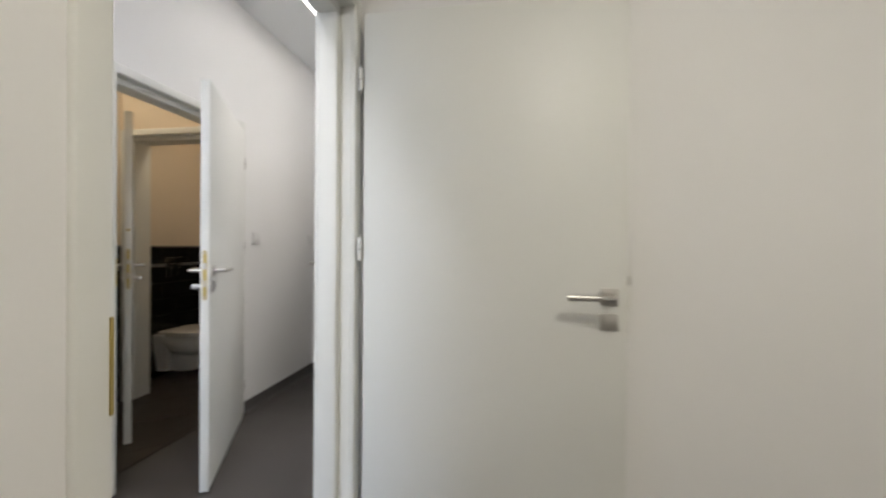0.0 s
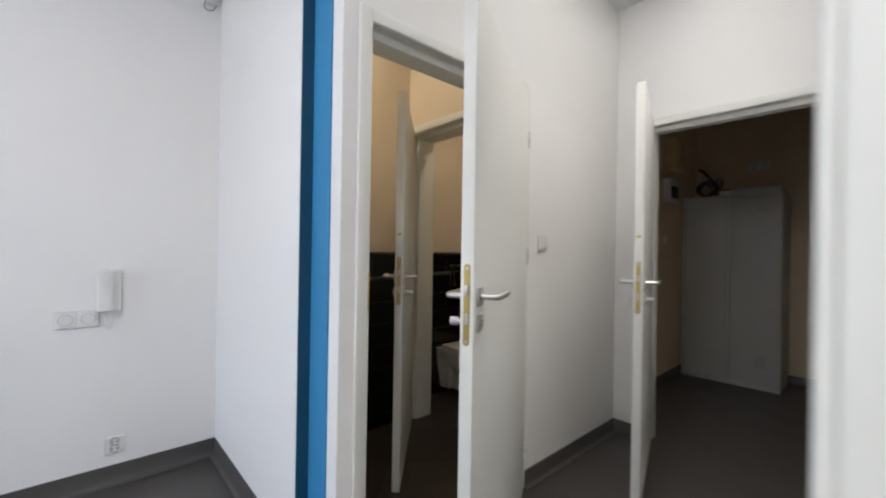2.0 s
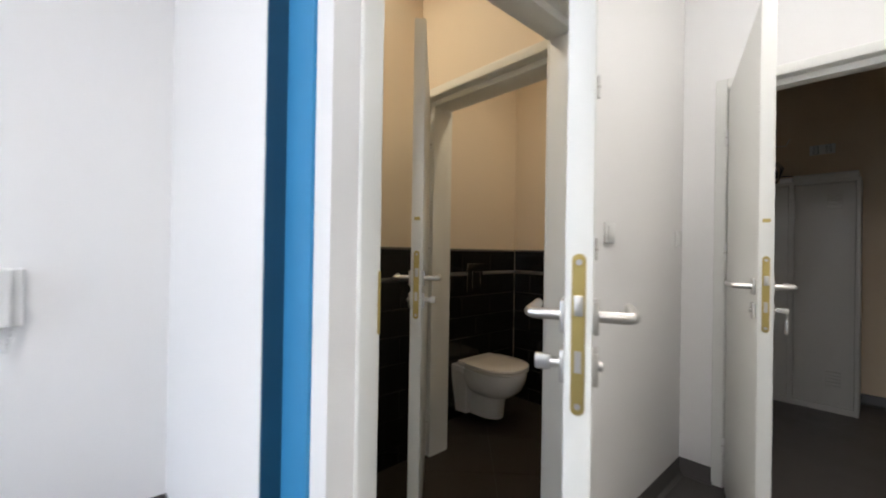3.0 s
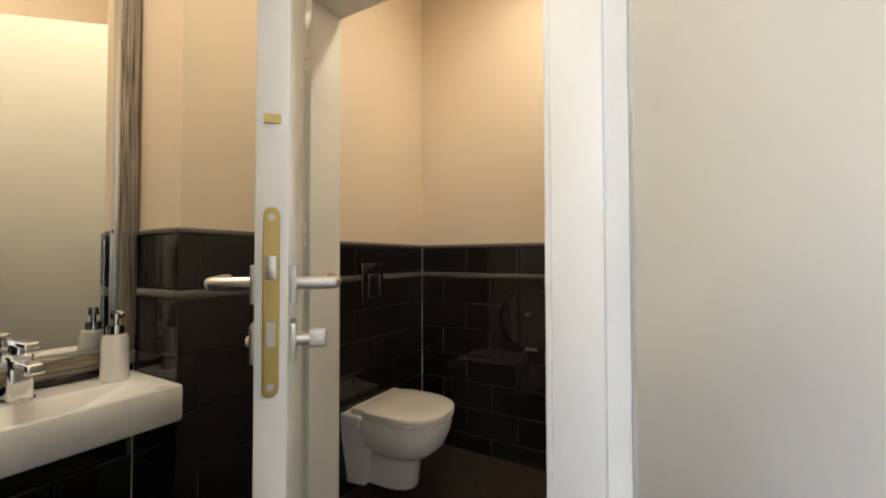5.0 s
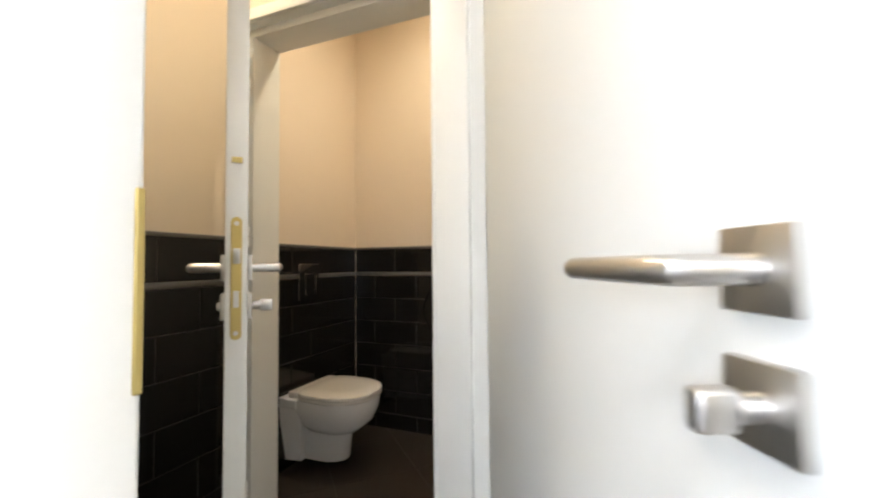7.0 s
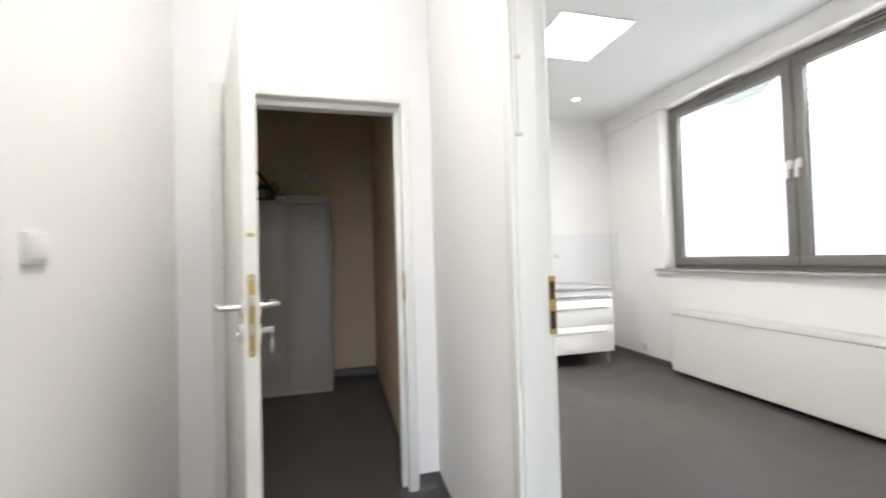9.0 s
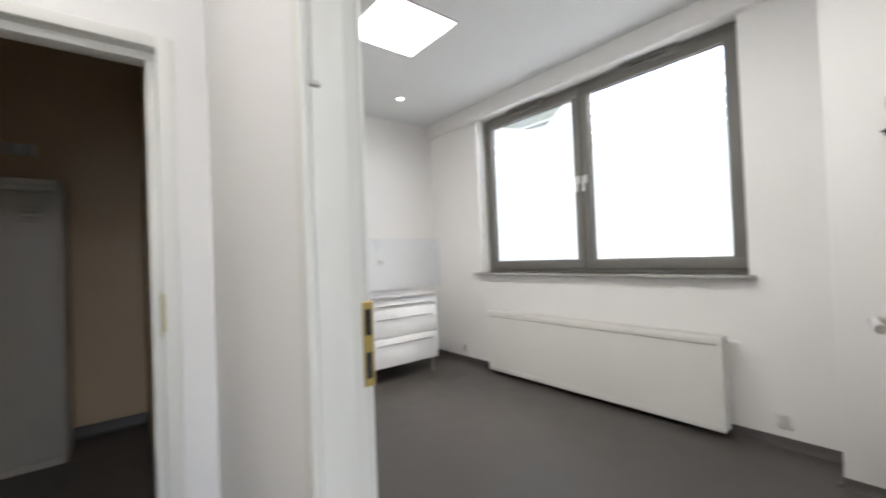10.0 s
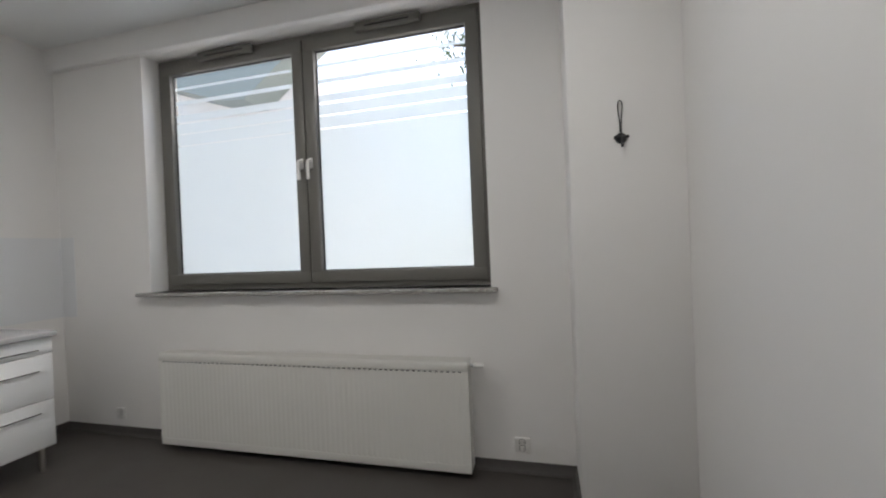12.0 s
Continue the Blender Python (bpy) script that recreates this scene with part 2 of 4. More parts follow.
def loft(rings):
    """A closed skin over rings of points with equal counts."""
    bm = bmesh.new()
    vs = [[bm.verts.new(p) for p in r] for r in rings]
    n = len(vs[0])
    for a, b in zip(vs, vs[1:]):
        for k in range(n):
            bm.faces.new((a[k], a[(k + 1) % n], b[(k + 1) % n], b[k]))
    bm.faces.new(vs[0][::-1])
    bm.faces.new(vs[-1])
    bmesh.ops.recalc_face_normals(bm, faces=bm.faces)
    return bm


def mesh_of(name, bm, mat):
    me = bpy.data.meshes.new(name)
    bm.normal_update()
    for f in bm.faces:
        f.smooth = max(abs(c) for c in f.normal) < 0.99995  # plane sides stay flat, rounded edges smooth
    bm.to_mesh(me)
    bm.free()
    me.set_sharp_from_angle(angle=radians(35))
    me.materials.append(mat)
    return me


def part(name, bm, mat, parent, label=""):
    ob = new(name, mesh_of(name, bm, mat))
    ob.parent = parent
    if label:
        ob["label"] = label
    return ob


def thing(name, label, category, group="", kind="", at=None):
    return_ob = new(name)
    return_ob.empty_display_size = 0.1
    if at is not None:
        return_ob.matrix_basis = at
    return tagged(return_ob, label, category, group, kind)


def solid(name, bm, mat, label, category, group="", kind=""):
    return tagged(new(name, mesh_of(name, bm, mat)), label, category, group, kind)


def structure(name, bm, mat, label, category="wall"):
    return solid(name, bm, mat, label, category, "", "structure")


def wall_x(bm, x0, x1, y0, y1, holes=(), z0=0.0, z1=CEIL):
    """A wall whose faces look along x, with holes (y0, y1, z0, z1)."""
    y = y0
    for a, b, c, d in sorted(holes):
        add_box(bm, x0, x1, y, a, z0, z1)
        if c > z0:
            add_box(bm, x0, x1, a, b, z0, c)
        add_box(bm, x0, x1, a, b, d, z1)
        y = b
    return add_box(bm, x0, x1, y, y1, z0, z1)


def wall_y(bm, y0, y1, x0, x1, holes=(), z0=0.0, z1=CEIL):
    x = x0
    for a, b, c, d in sorted(holes):
        add_box(bm, x, a, y0, y1, z0, z1)
        if c > z0:
            add_box(bm, a, b, y0, y1, z0, c)
        add_box(bm, a, b, y0, y1, d, z1)
        x = b
    return add_box(bm, x, x1, y0, y1, z0, z1)


# ---- structure ----
HEAD = 2.030
WI = -0.325  # room face of the hall wall
V0, V1 = 1.755, 2.585      # washroom door, clear opening in y
S0, S1 = 0.581, 1.372      # start room door
R0, R1 = 1.815, 2.618      # window room door
L0, L1 = -1.425, -0.630    # locker room door, clear opening in x
I0, I1 = -2.645, -1.845    # toilet door
G = 0.035

structure("ground", box(-60, 60, -60, 60, -0.30, -0.16), M_GROUND, "pale grey paved ground outside the building", "ground")
structure("floor", box(-3.2, 2.62, -2.6, 6.1, -0.15, 0.0), M_VINYL, "smooth dark grey vinyl floor covering", "floor")
structure("ceiling", box(-3.2, 2.62, -2.6, 6.1, CEIL, CEIL + 0.12), M_CEIL, "smooth white painted ceiling", "ceiling")
# the narrow return's shade is painted, with the darker blue
structure("wall_blue_return", box(-1.868, -1.860, 1.561, 1.606, 0, CEIL), M_BLUE_SHADE, "blue painted return of the wall end, darkened for shade")
structure("wall_washroom_hall_side", wall_x(bmesh.new(), -1.72, -1.655, 1.614, 3.80, [(V0 - G, V1 + G, 0, HEAD)]), M_WALL, "white painted wall with the washroom doorway")
structure("wall_washroom_inside", wall_x(bmesh.new(), -1.80, -1.72, 1.70, 3.90, [(V0 - G, V1 + G, 0, HEAD)]), M_PEACH, "peach painted inner washroom wall")
structure("wall_waiting_end", wall_y(bmesh.new(), 1.560, 1.70, -3.035, -1.868), M_WALL, "white painted end wall of the waiting area")
structure("wall_corner", box(-1.868, -1.72, 1.614, 1.70, 0, CEIL), M_WALL, "plain wall corner behind the blue strip")
bm = box(-1.868, -1.727, 1.606, 1.614, 0, CEIL)
structure("wall_blue_strip", bm, M_BLUE, "bright blue painted vertical strip at the wall corner")
structure("wall_waiting_west", wall_x(bmesh.new(), -3.2, -3.035, -2.5, 1.560), M_WALL, "white painted waiting area wall with entry phone")
structure("wall_waiting_south", wall_y(bmesh.new(), -2.6, -2.5, -3.2, -0.44, [(-2.6, -1.2, 0.9, 2.4)]), M_WALL, "white painted wall with a window opening")
structure("wall_washroom_south", wall_y(bmesh.new(), 1.70, 1.715, -2.945, -1.80), M_PEACH, "peach painted washroom side wall")
structure("wall_washroom_west", wall_x(bmesh.new(), -3.035, -2.945, 1.70, 3.95), M_PEACH, "peach painted washroom wall above black tiles")
structure("wall_washroom_chase", box(-2.945, -2.71, 2.37, 2.70, 0, CEIL), M_PEACH, "peach painted boxed-out pipe chase")
structure("wall_toilet_front", wall_y(bmesh.new(), 2.70, 2.88, -2.945, -1.80, [(I0 - G, I1 + G, 0, HEAD)]), M_PEACH, "peach painted partition with the toilet doorway")
structure("wall_toilet_back", wall_y(bmesh.new(), 3.90, 4.0, -3.035, -1.72), M_PEACH, "peach painted toilet back wall above black tiles")
structure("wall_hall_end", wall_y(bmesh.new(), 3.68, 3.74, -1.655, -0.44, [(L0 - G, L1 + G, 0, HEAD)]), M_WALL, "white painted hall end wall with the locker room doorway")
structure("wall_locker_front", wall_y(bmesh.new(), 3.74, 3.80, -1.655, -0.44, [(L0 - G, L1 + G, 0, HEAD)]), M_CREAM, "cream painted inner locker room wall")
structure("wall_locker_west", wall_x(bmesh.new(), -1.95, -1.81, 4.0, 5.93), M_CREAM, "cream painted locker room side wall")
structure("wall_locker_east", wall_x(bmesh.new(), -0.585, -0.44, 3.80, 5.93), M_CREAM, "cream painted locker room side wall")
structure("wall_locker_back", wall_y(bmesh.new(), 5.93, 6.1, -1.95, -0.44), M_CREAM, "cream painted locker room back wall")
structure("wall_hall_east", wall_x(bmesh.new(), -0.44, WI, -2.6, 6.1, [(S0 - G, S1 + G, 0, HEAD), (R0 - G, R1 + G, 0, HEAD)]), M_WALL, "white painted hall wall with two doorways")
structure("wall_between_rooms", box(WI, 2.385, 1.465, 1.79, 0, CEIL), M_WALL, "white painted wall between the two rooms")
structure("wall_start_east", box(2.385, 2.62, -2.6, 1.79, 0, CEIL), M_WALL, "white painted room wall")
structure("wall_start_south", box(WI, 2.385, -2.6, -1.6, 0, CEIL), M_WALL, "white painted room wall")
WY0, WY1, WZ0, WZ1 = 2.700, 5.125, 1.03, 2.72
structure("wall_window", wall_x(bmesh.new(), 2.385, 2.62, 1.79, 6.1, [(WY0, WY1, WZ0, WZ1)]), M_WALL, "white painted outer wall around the window")
structure("beam", box(2.335, 2.385, 2.27, 5.98, 2.705, CEIL, 0.004), M_WALL, "white painted shallow beam above the window", "beam")
structure("pillar", box(2.060, 2.385, 1.79, 2.275, 0, CEIL, 0.004), M_WALL, "white painted boxed-out pillar beside the window", "pillar")
structure("wall_cabinet_end", wall_y(bmesh.new(), 5.98, 6.1, WI, 2.385), M_WALL, "white painted wall behind the drawer cabinets")


def skirting(name, runs, high=0.082):
    """Coved vinyl skirting; each run is (x0, y0, x1, y1), with the room on the left of the way."""
    bm = bmesh.new()
    for x0, y0, x1, y1 in runs:
        d = Vector((x1 - x0, y1 - y0, 0))
        nrm = Vector((-d.y, d.x, 0)).normalized()
        prof = [(0.0, 0.0), (0.030, 0.0), (0.030, 0.003), (0.013, 0.010), (0.005, 0.026), (0.004, high - 0.002), (0.0, high)]
        a = [bm.verts.new(Vector((x0, y0, 0)) + nrm * o + Vector((0, 0, h))) for o, h in prof]
        b = [bm.verts.new(Vector((x1, y1, 0)) + nrm * o + Vector((0, 0, h))) for o, h in prof]
        for k in range(len(prof) - 1):
            bm.faces.new((a[k], b[k], b[k + 1], a[k + 1]))
        bm.faces.new(a)
        bm.faces.new(b[::-1])
    bmesh.ops.recalc_face_normals(bm, faces=bm.faces)
    return structure(name, bm, M_BASE, "dark grey coved vinyl skirting along the wall", "baseboard")


C = 0.075
skirting("baseboard_hall", [(-1.655, 3.68, -1.655, V1 + C), (-1.655, V0 - C, -1.655, 1.616), (L0 - C, 3.68, -1.655, 3.68), (-0.44, 3.68, L1 + C, 3.68),
                            (-0.44, R1 + C, -0.44, 3.68), (-0.44, S1 + C, -0.44, R0 - C), (-0.44, -2.5, -0.44, S0 - C)])
skirting("baseboard_waiting", [(-1.868, 1.560, -3.035, 1.560), (-3.035, 1.560, -3.035, -2.5), (-3.035, -2.5, -0.44, -2.5)], 0.098)
skirting("baseboard_locker_room", [(-1.81, 5.93, -1.81, 4.0), (-0.585, 5.93, -1.81, 5.93), (-0.585, 3.80, -0.585, 5.93)])
skirting("baseboard_window_room", [(2.060, 1.79, 2.060, 2.275), (2.060, 2.275, 2.385, 2.275), (2.385, 2.275, 2.385, 5.98), (2.385, 5.98, WI, 5.98),
                                   (WI, 5.98, WI, R1 + C), (-0.2, 1.79, 2.060, 1.79)], 0.056)


# ---- doors ----
def door_frame(name, at, width, depth, label, strike=True, strike_side=1, strike_z=1.06, lip=True, wrap=False):
    """Local x along the opening, y through the wall from the leaf's side, z up. strike_side: 1 at x = width, 0 at x = 0."""
    d = thing(name, label, "door frame", "", "structure", at)
    h = 1.995
    rb = 0.029
    bm = box(-G, -rb, 0.004, 0.045, 0, h + rb)
    add_box(bm, -G, 0, 0.045, depth - 0.004, 0, h, 0.002)
    part("jamb", bm, M_DOOR, d)
    bm = box(width + rb, width + G, 0.004, 0.045, 0, h + rb)
    add_box(bm, width, width + G, 0.045, depth - 0.004, 0, h, 0.002)
    part("jamb", bm, M_DOOR, d)
    bm = box(-rb, width + rb, 0.004, 0.045, h + rb, h + G)
    add_box(bm, -G, width + G, 0.045, depth - 0.004, h, h + G, 0.002)
    part("head", bm, M_DOOR, d)
    for y0, y1, o in ((-0.011, 0.004, rb), (depth - 0.004, depth + 0.011, 0.004)):
        part("casing", box(-o - 0.052, -o, y0, y1, 0, h + 0.076, 0.005, 3), M_DOOR, d)
        part("casing", box(width + o, width + o + 0.052, y0, y1, 0, h + 0.076, 0.005, 3), M_DOOR, d)
        part("casing", box(-o, width + o, y0, y1, h + o, h + 0.076, 0.005, 3), M_DOOR, d)
    if strike:
        x = width + rb if strike_side else -rb
        s = -1 if strike_side else 1
        bm = box(min(x, x + s * 0.003), max(x, x + s * 0.003), *((-0.012, 0.011) if wrap else (0.004, 0.036)), strike_z - 0.085, strike_z + 0.085, 0.001, 1)
        sp = part("strike_plate", bm, M_BRASS, d, "brass strike plate")
        if lip:
            part("strike_lip", box(min(x - s * 0.001, x - s * 0.007), max(x - s * 0.001, x - s * 0.007), -0.0130, -0.010, strike_z - 0.062, strike_z + 0.071, 0.001, 1), M_BRASS, sp, "brass lip round the frame edge")
        for z in (strike_z - 0.043, strike_z + 0.043):
            part("pocket", box(min(x + s * 0.0035, x - s * 0.01), max(x + s * 0.0035, x - s * 0.01), *((-0.007, 0.007) if wrap else (0.010, 0.030)), z - 0.026, z + 0.026), M_DARK, sp)
    return d


def lever(parent, x, z, y, side, toward):
    """Lever handle on a square rose: side is the way out of the face, toward the way the grip points."""
    rose = part("rose", box(x - 0.026, x + 0.026, min(y, y + side * 0.009), max(y, y + side * 0.009), z - 0.026, z + 0.026, 0.002), M_STEEL, parent, "square brushed steel rose")
    o = y + side * 0.062
    way = [(x, y + side * 0.008, z), (x, o - side * 0.016, z), (x + toward * 0.004, o - side * 0.005, z), (x + toward * 0.016, o, z), (x + toward * 0.128, o, z), (x + toward * 0.132, o, z)]
    part("neck", sweep(way[:3], 0.0095, seg=14, up=(1, 0, 0)), M_STEEL, rose)
    bm = sweep(way[1:-1], 0.0090, 0.0095, 14)
    add_sweep(bm, way[-2:], 0.0080, 0.0085, 14)
    part("grip", bm, M_STEEL, rose, "brushed steel round lever grip")


def escutcheon(parent, x, z, y, side, knob):
    e = part("escutcheon", box(x - 0.026, x + 0.026, min(y, y + side * 0.009), max(y, y + side * 0.009), z - 0.026, z + 0.026, 0.002), M_STEEL, parent, "square brushed steel escutcheon")
    ax = "y" if side > 0 else "-y"
    if knob:
        bm = cyl((x, y + side * 0.008, z), ax, 0.009, 0.018, 16)
        a, b = y + side * 0.024, y + side * 0.050
        add_box(bm, x - 0.007, x + 0.007, min(a, b), max(a, b), z - 0.013, z + 0.013, 0.004, 3)
        part("thumb_turn", bm, M_STEEL, e, "steel thumb turn")
    else:
        part("lock_cylinder", cyl((x, y + side * 0.008, z), ax, 0.0085, 0.008, 16, bevel=0.002), M_STEEL, e)
    return e


def door_leaf(name, pivot, edge, label, flip=1, knob=0, lever_z=1.075, keys=False, top_plate=True):
    """The leaf from its hinge line to its lock edge (plan points). flip: which way the hinge knuckles look. knob: side of a thumb turn."""
    d = Vector(edge) - Vector(pivot)
    w = d.length
    at = pose(pivot[0], pivot[1], 0, 0, 0, math.degrees(math.atan2(d.y, d.x)))
    ob = thing(name, label, "door", "", "structure", at)
    t = 0.02
    part("panel", box(0.0, w, -t, t, 0.008, 1.996, 0.0025), M_DOOR, ob)
    bm = box(w - 0.0005, w + 0.0025, -0.010, 0.010, 0.945, 1.165, 0.001, 1)
    add_cyl(bm, (w - 0.0005, 0, 1.165), "x", 0.010, 0.003, 20)
    add_cyl(bm, (w - 0.0005, 0, 0.945), "x", 0.010, 0.003, 20)
    lock = part("lock_plate", bm, M_BRASS, ob, "brass lock faceplate with rounded ends")
    part("latch", box(w + 0.002, w + 0.012, -0.006, 0.007, 1.083, 1.113, 0.002), M_STEEL, lock)
    part("bolt", box(w + 0.001, w + 0.0045, -0.005, 0.005, 0.998, 1.030, 0.0005, 1), M_STEEL, lock)
    for z in (0.948, 1.162):
        part("screw", cyl((w + 0.002, 0, z), "x", 0.0045, 0.0015, 14), M_STEEL, lock)
    if top_plate:
        part("top_bolt_plate", box(w - 0.0005, w + 0.002, -0.010, 0.010, 1.282, 1.294, 0.0008, 1), M_BRASS, ob, "small brass plate in the leaf edge")
    for s in (1, -1):
        lever(ob, w - 0.055, lever_z, s * t, s, -1)
        e = escutcheon(ob, w - 0.055, lever_z - 0.079, s * t, s, knob == s)
        if keys and s == keys:
            part("key", box(w - 0.065, w - 0.045, s * (t + 0.016) - 0.002, s * (t + 0.016) + 0.030 * s if s > 0 else s * (t + 0.016) + 0.002, lever_z - 0.082, lever_z - 0.066, 0.001), M_STEEL, e, "steel key in the lock") if s > 0 else part("key", box(w - 0.065, w - 0.045, -t - 0.048, -t - 0.014, lever_z - 0.082, lever_z - 0.066, 0.001), M_STEEL, e, "steel key in the lock")
            ring = [(w - 0.055 + 0.012 * math.cos(a), s * (t + 0.042), lever_z - 0.092 + 0.014 * math.sin(a)) for a in [k * math.pi / 8 for k in range(17)]]
            part("key_ring", sweep(ring, 0.0015, seg=6, up=(0, 1, 0)), M_STEEL, e)
            part("key_tag", box(w - 0.066, w - 0.046, s * (t + 0.042) - 0.003, s * (t + 0.042) + 0.003, lever_z - 0.150, lever_z - 0.104, 0.002), M_STEEL, e, "bunch of keys")
    for z in (0.22, 1.19, 1.77):
        hg = part("hinge", cyl((-0.010, flip * (t + 0.006), z - 0.04), "z", 0.0075, 0.08, 14, bevel=0.002), M_PLASTIC, ob, "white hinge knuckle")
        part("hinge_pin", cyl((-0.010, flip * (t + 0.006), z - 0.004), "z", 0.0082, 0.006, 14), M_STEEL, hg)
    return ob


door_frame("door_frame_1", pose(WI, S0, 0, 0, 0, 90), S1 - S0, 0.115, "ivory lacquered door frame of the first room", strike_side=0, strike_z=1.03)
door_frame("door_frame_2", pose(-1.655, V0, 0, 0, 0, 90), V1 - V0, 0.145, "ivory lacquered door frame of the washroom", strike_side=0)
door_frame("door_frame_3", pose(L0, 3.68, 0), L1 - L0, 0.12, "ivory lacquered door frame of the locker room")
door_frame("door_frame_4", pose(I0, 2.70, 0), I1 - I0, 0.18, "ivory lacquered door frame of the toilet", lip=False)
door_frame("door_frame_5", pose(WI, R0, 0, 0, 0, 90), R1 - R0, 0.115, "ivory lacquered door frame of the window room", lip=False, wrap=True)

door_leaf("door_1", (-0.285, 1.425), (0.573, 1.425), "ivory lacquered door standing wide open along the wall", flip=-1, lever_z=1.048)
door_leaf("door_2", (-1.632, 2.600), (-1.234, 1.801), "white lacquered washroom door standing half open into the hall", flip=1, knob=-1, top_plate=False)
door_leaf("door_3", (-1.425, 3.660), (-1.171, 2.853), "white lacquered locker room door standing open with keys", flip=-1, keys=1)
door_leaf("door_4", (-2.650, 2.690), (-2.032, 2.135), "ivory lacquered toilet door standing half open", flip=1, knob=1)
door_leaf("door_5", (-0.300, 1.800), (0.606, 1.946), "white lacquered door standing open into the window room", flip=-1, lever_z=1.058)


# ---- window room ----
def window():
    w = thing("window_1", "grey two-sash window with frosted lower panes", "window", "", "structure")
    x0, x1 = 2.520, 2.590
    y0, y1, z0, z1, mid = WY0, WY1, WZ0, WZ1, 3.915
    fr = 0.045
    for n, b in (("frame_bottom", (y0, y1, z0, z0 + fr)), ("frame_top", (y0, y1, z1 - fr, z1)), ("frame_side", (y0, y0 + fr, z0 + fr, z1 - fr)),
                 ("frame_side", (y1 - fr, y1, z0 + fr, z1 - fr))):
        part(n, box(x0, x1, *b, 0.004), M_WIN, w)
    part("mullion", box(x0 + 0.002, x1, mid - 0.02, mid + 0.02, z0 + fr, z1 - fr, 0.003), M_WIN, w)
    for a, b, hy in ((y0 + fr - 0.01, mid - 0.004, -0.04), (mid + 0.004, y1 - fr + 0.01, 0.04)):
        c, d, s = z0 + fr - 0.01, z1 - fr + 0.01, 0.078
        sx = x0 - 0.014
        sash = part("sash", box(sx, x1 - 0.02, a, b, c, c + s, 0.006, 3), M_WIN, w)
        part("sash_top", box(sx, x1 - 0.02, a, b, d - s, d, 0.006, 3), M_WIN, sash)
        part("sash_side", box(sx, x1 - 0.02, a, a + s, c + s - 0.004, d - s + 0.004, 0.006, 3), M_WIN, sash)
        part("sash_side", box(sx, x1 - 0.02, b - s, b, c + s - 0.004, d - s + 0.004, 0.006, 3), M_WIN, sash)
        ga, gb, gc, gd = a + s, b - s, c + s, d - s
        for q in ((ga, ga + 0.006, gc, gd), (gb - 0.006, gb, gc, gd), (ga, gb, gc, gc + 0.006), (ga, gb, gd - 0.006, gd)):
            part("gasket", box(2.538, 2.546, *q), M_DARK, sash, "black rubber gasket")
        pane = part("pane", box(2.555, 2.561, ga - 0.004, gb + 0.004, gc - 0.004, gd + 0.004), M_GLASS, w)
        pane.visible_shadow = False
        film = part("frosted_film", box(2.550, 2.5512, ga + 0.001, gb - 0.001, gc + 0.001, 2.088), M_FILM, w, "milky frosted film on the glass")
        for z, hgt in ((2.096, 0.080), (2.184, 0.070), (2.270, 0.050), (2.395, 0.028), (2.505, 0.018)):
            part("film_stripe", box(2.550, 2.5512, ga + 0.001, gb - 0.001, z, z + hgt), M_FILM, w, "milky frosted stripe on the glass")
        hz, yy = 1.86, mid + hy * 0.85
        h = part("window_handle", box(sx - 0.012, sx, yy - 0.015, yy + 0.015, hz - 0.035, hz + 0.035, 0.004), M_PLASTIC, sash, "white window handle")
        part("grip", sweep([(sx - 0.010, yy, hz + 0.012), (sx - 0.035, yy, hz + 0.012), (sx - 0.042, yy, hz - 0.005), (sx - 0.042, yy, hz - 0.110)], 0.009, 0.012, 10, (0, 1, 0)), M_PLASTIC, h)
    for a, b in ((4.280, 4.730), (3.080, 3.515)):
        v = part("trickle_vent", box(2.470, 2.507, a, b, 2.655, 2.712, 0.010, 3), M_WIN, w, "grey trickle vent along the window head")
        part("vent_slot", box(2.4685, 2.4705, a + 0.07, b - 0.07, 2.674, 2.684), M_DARK, v)
        part("vent_lip", box(2.464, 2.476, a + 0.03, b - 0.03, 2.690, 2.698, 0.002), M_WIN, v)
    return w


window()
solid("window_sill", box(2.325, 2.520, 2.662, 5.200, 1.006, 1.030, 0.004), M_GRANITE, "speckled grey granite window sill", "window sill", "", "structure")


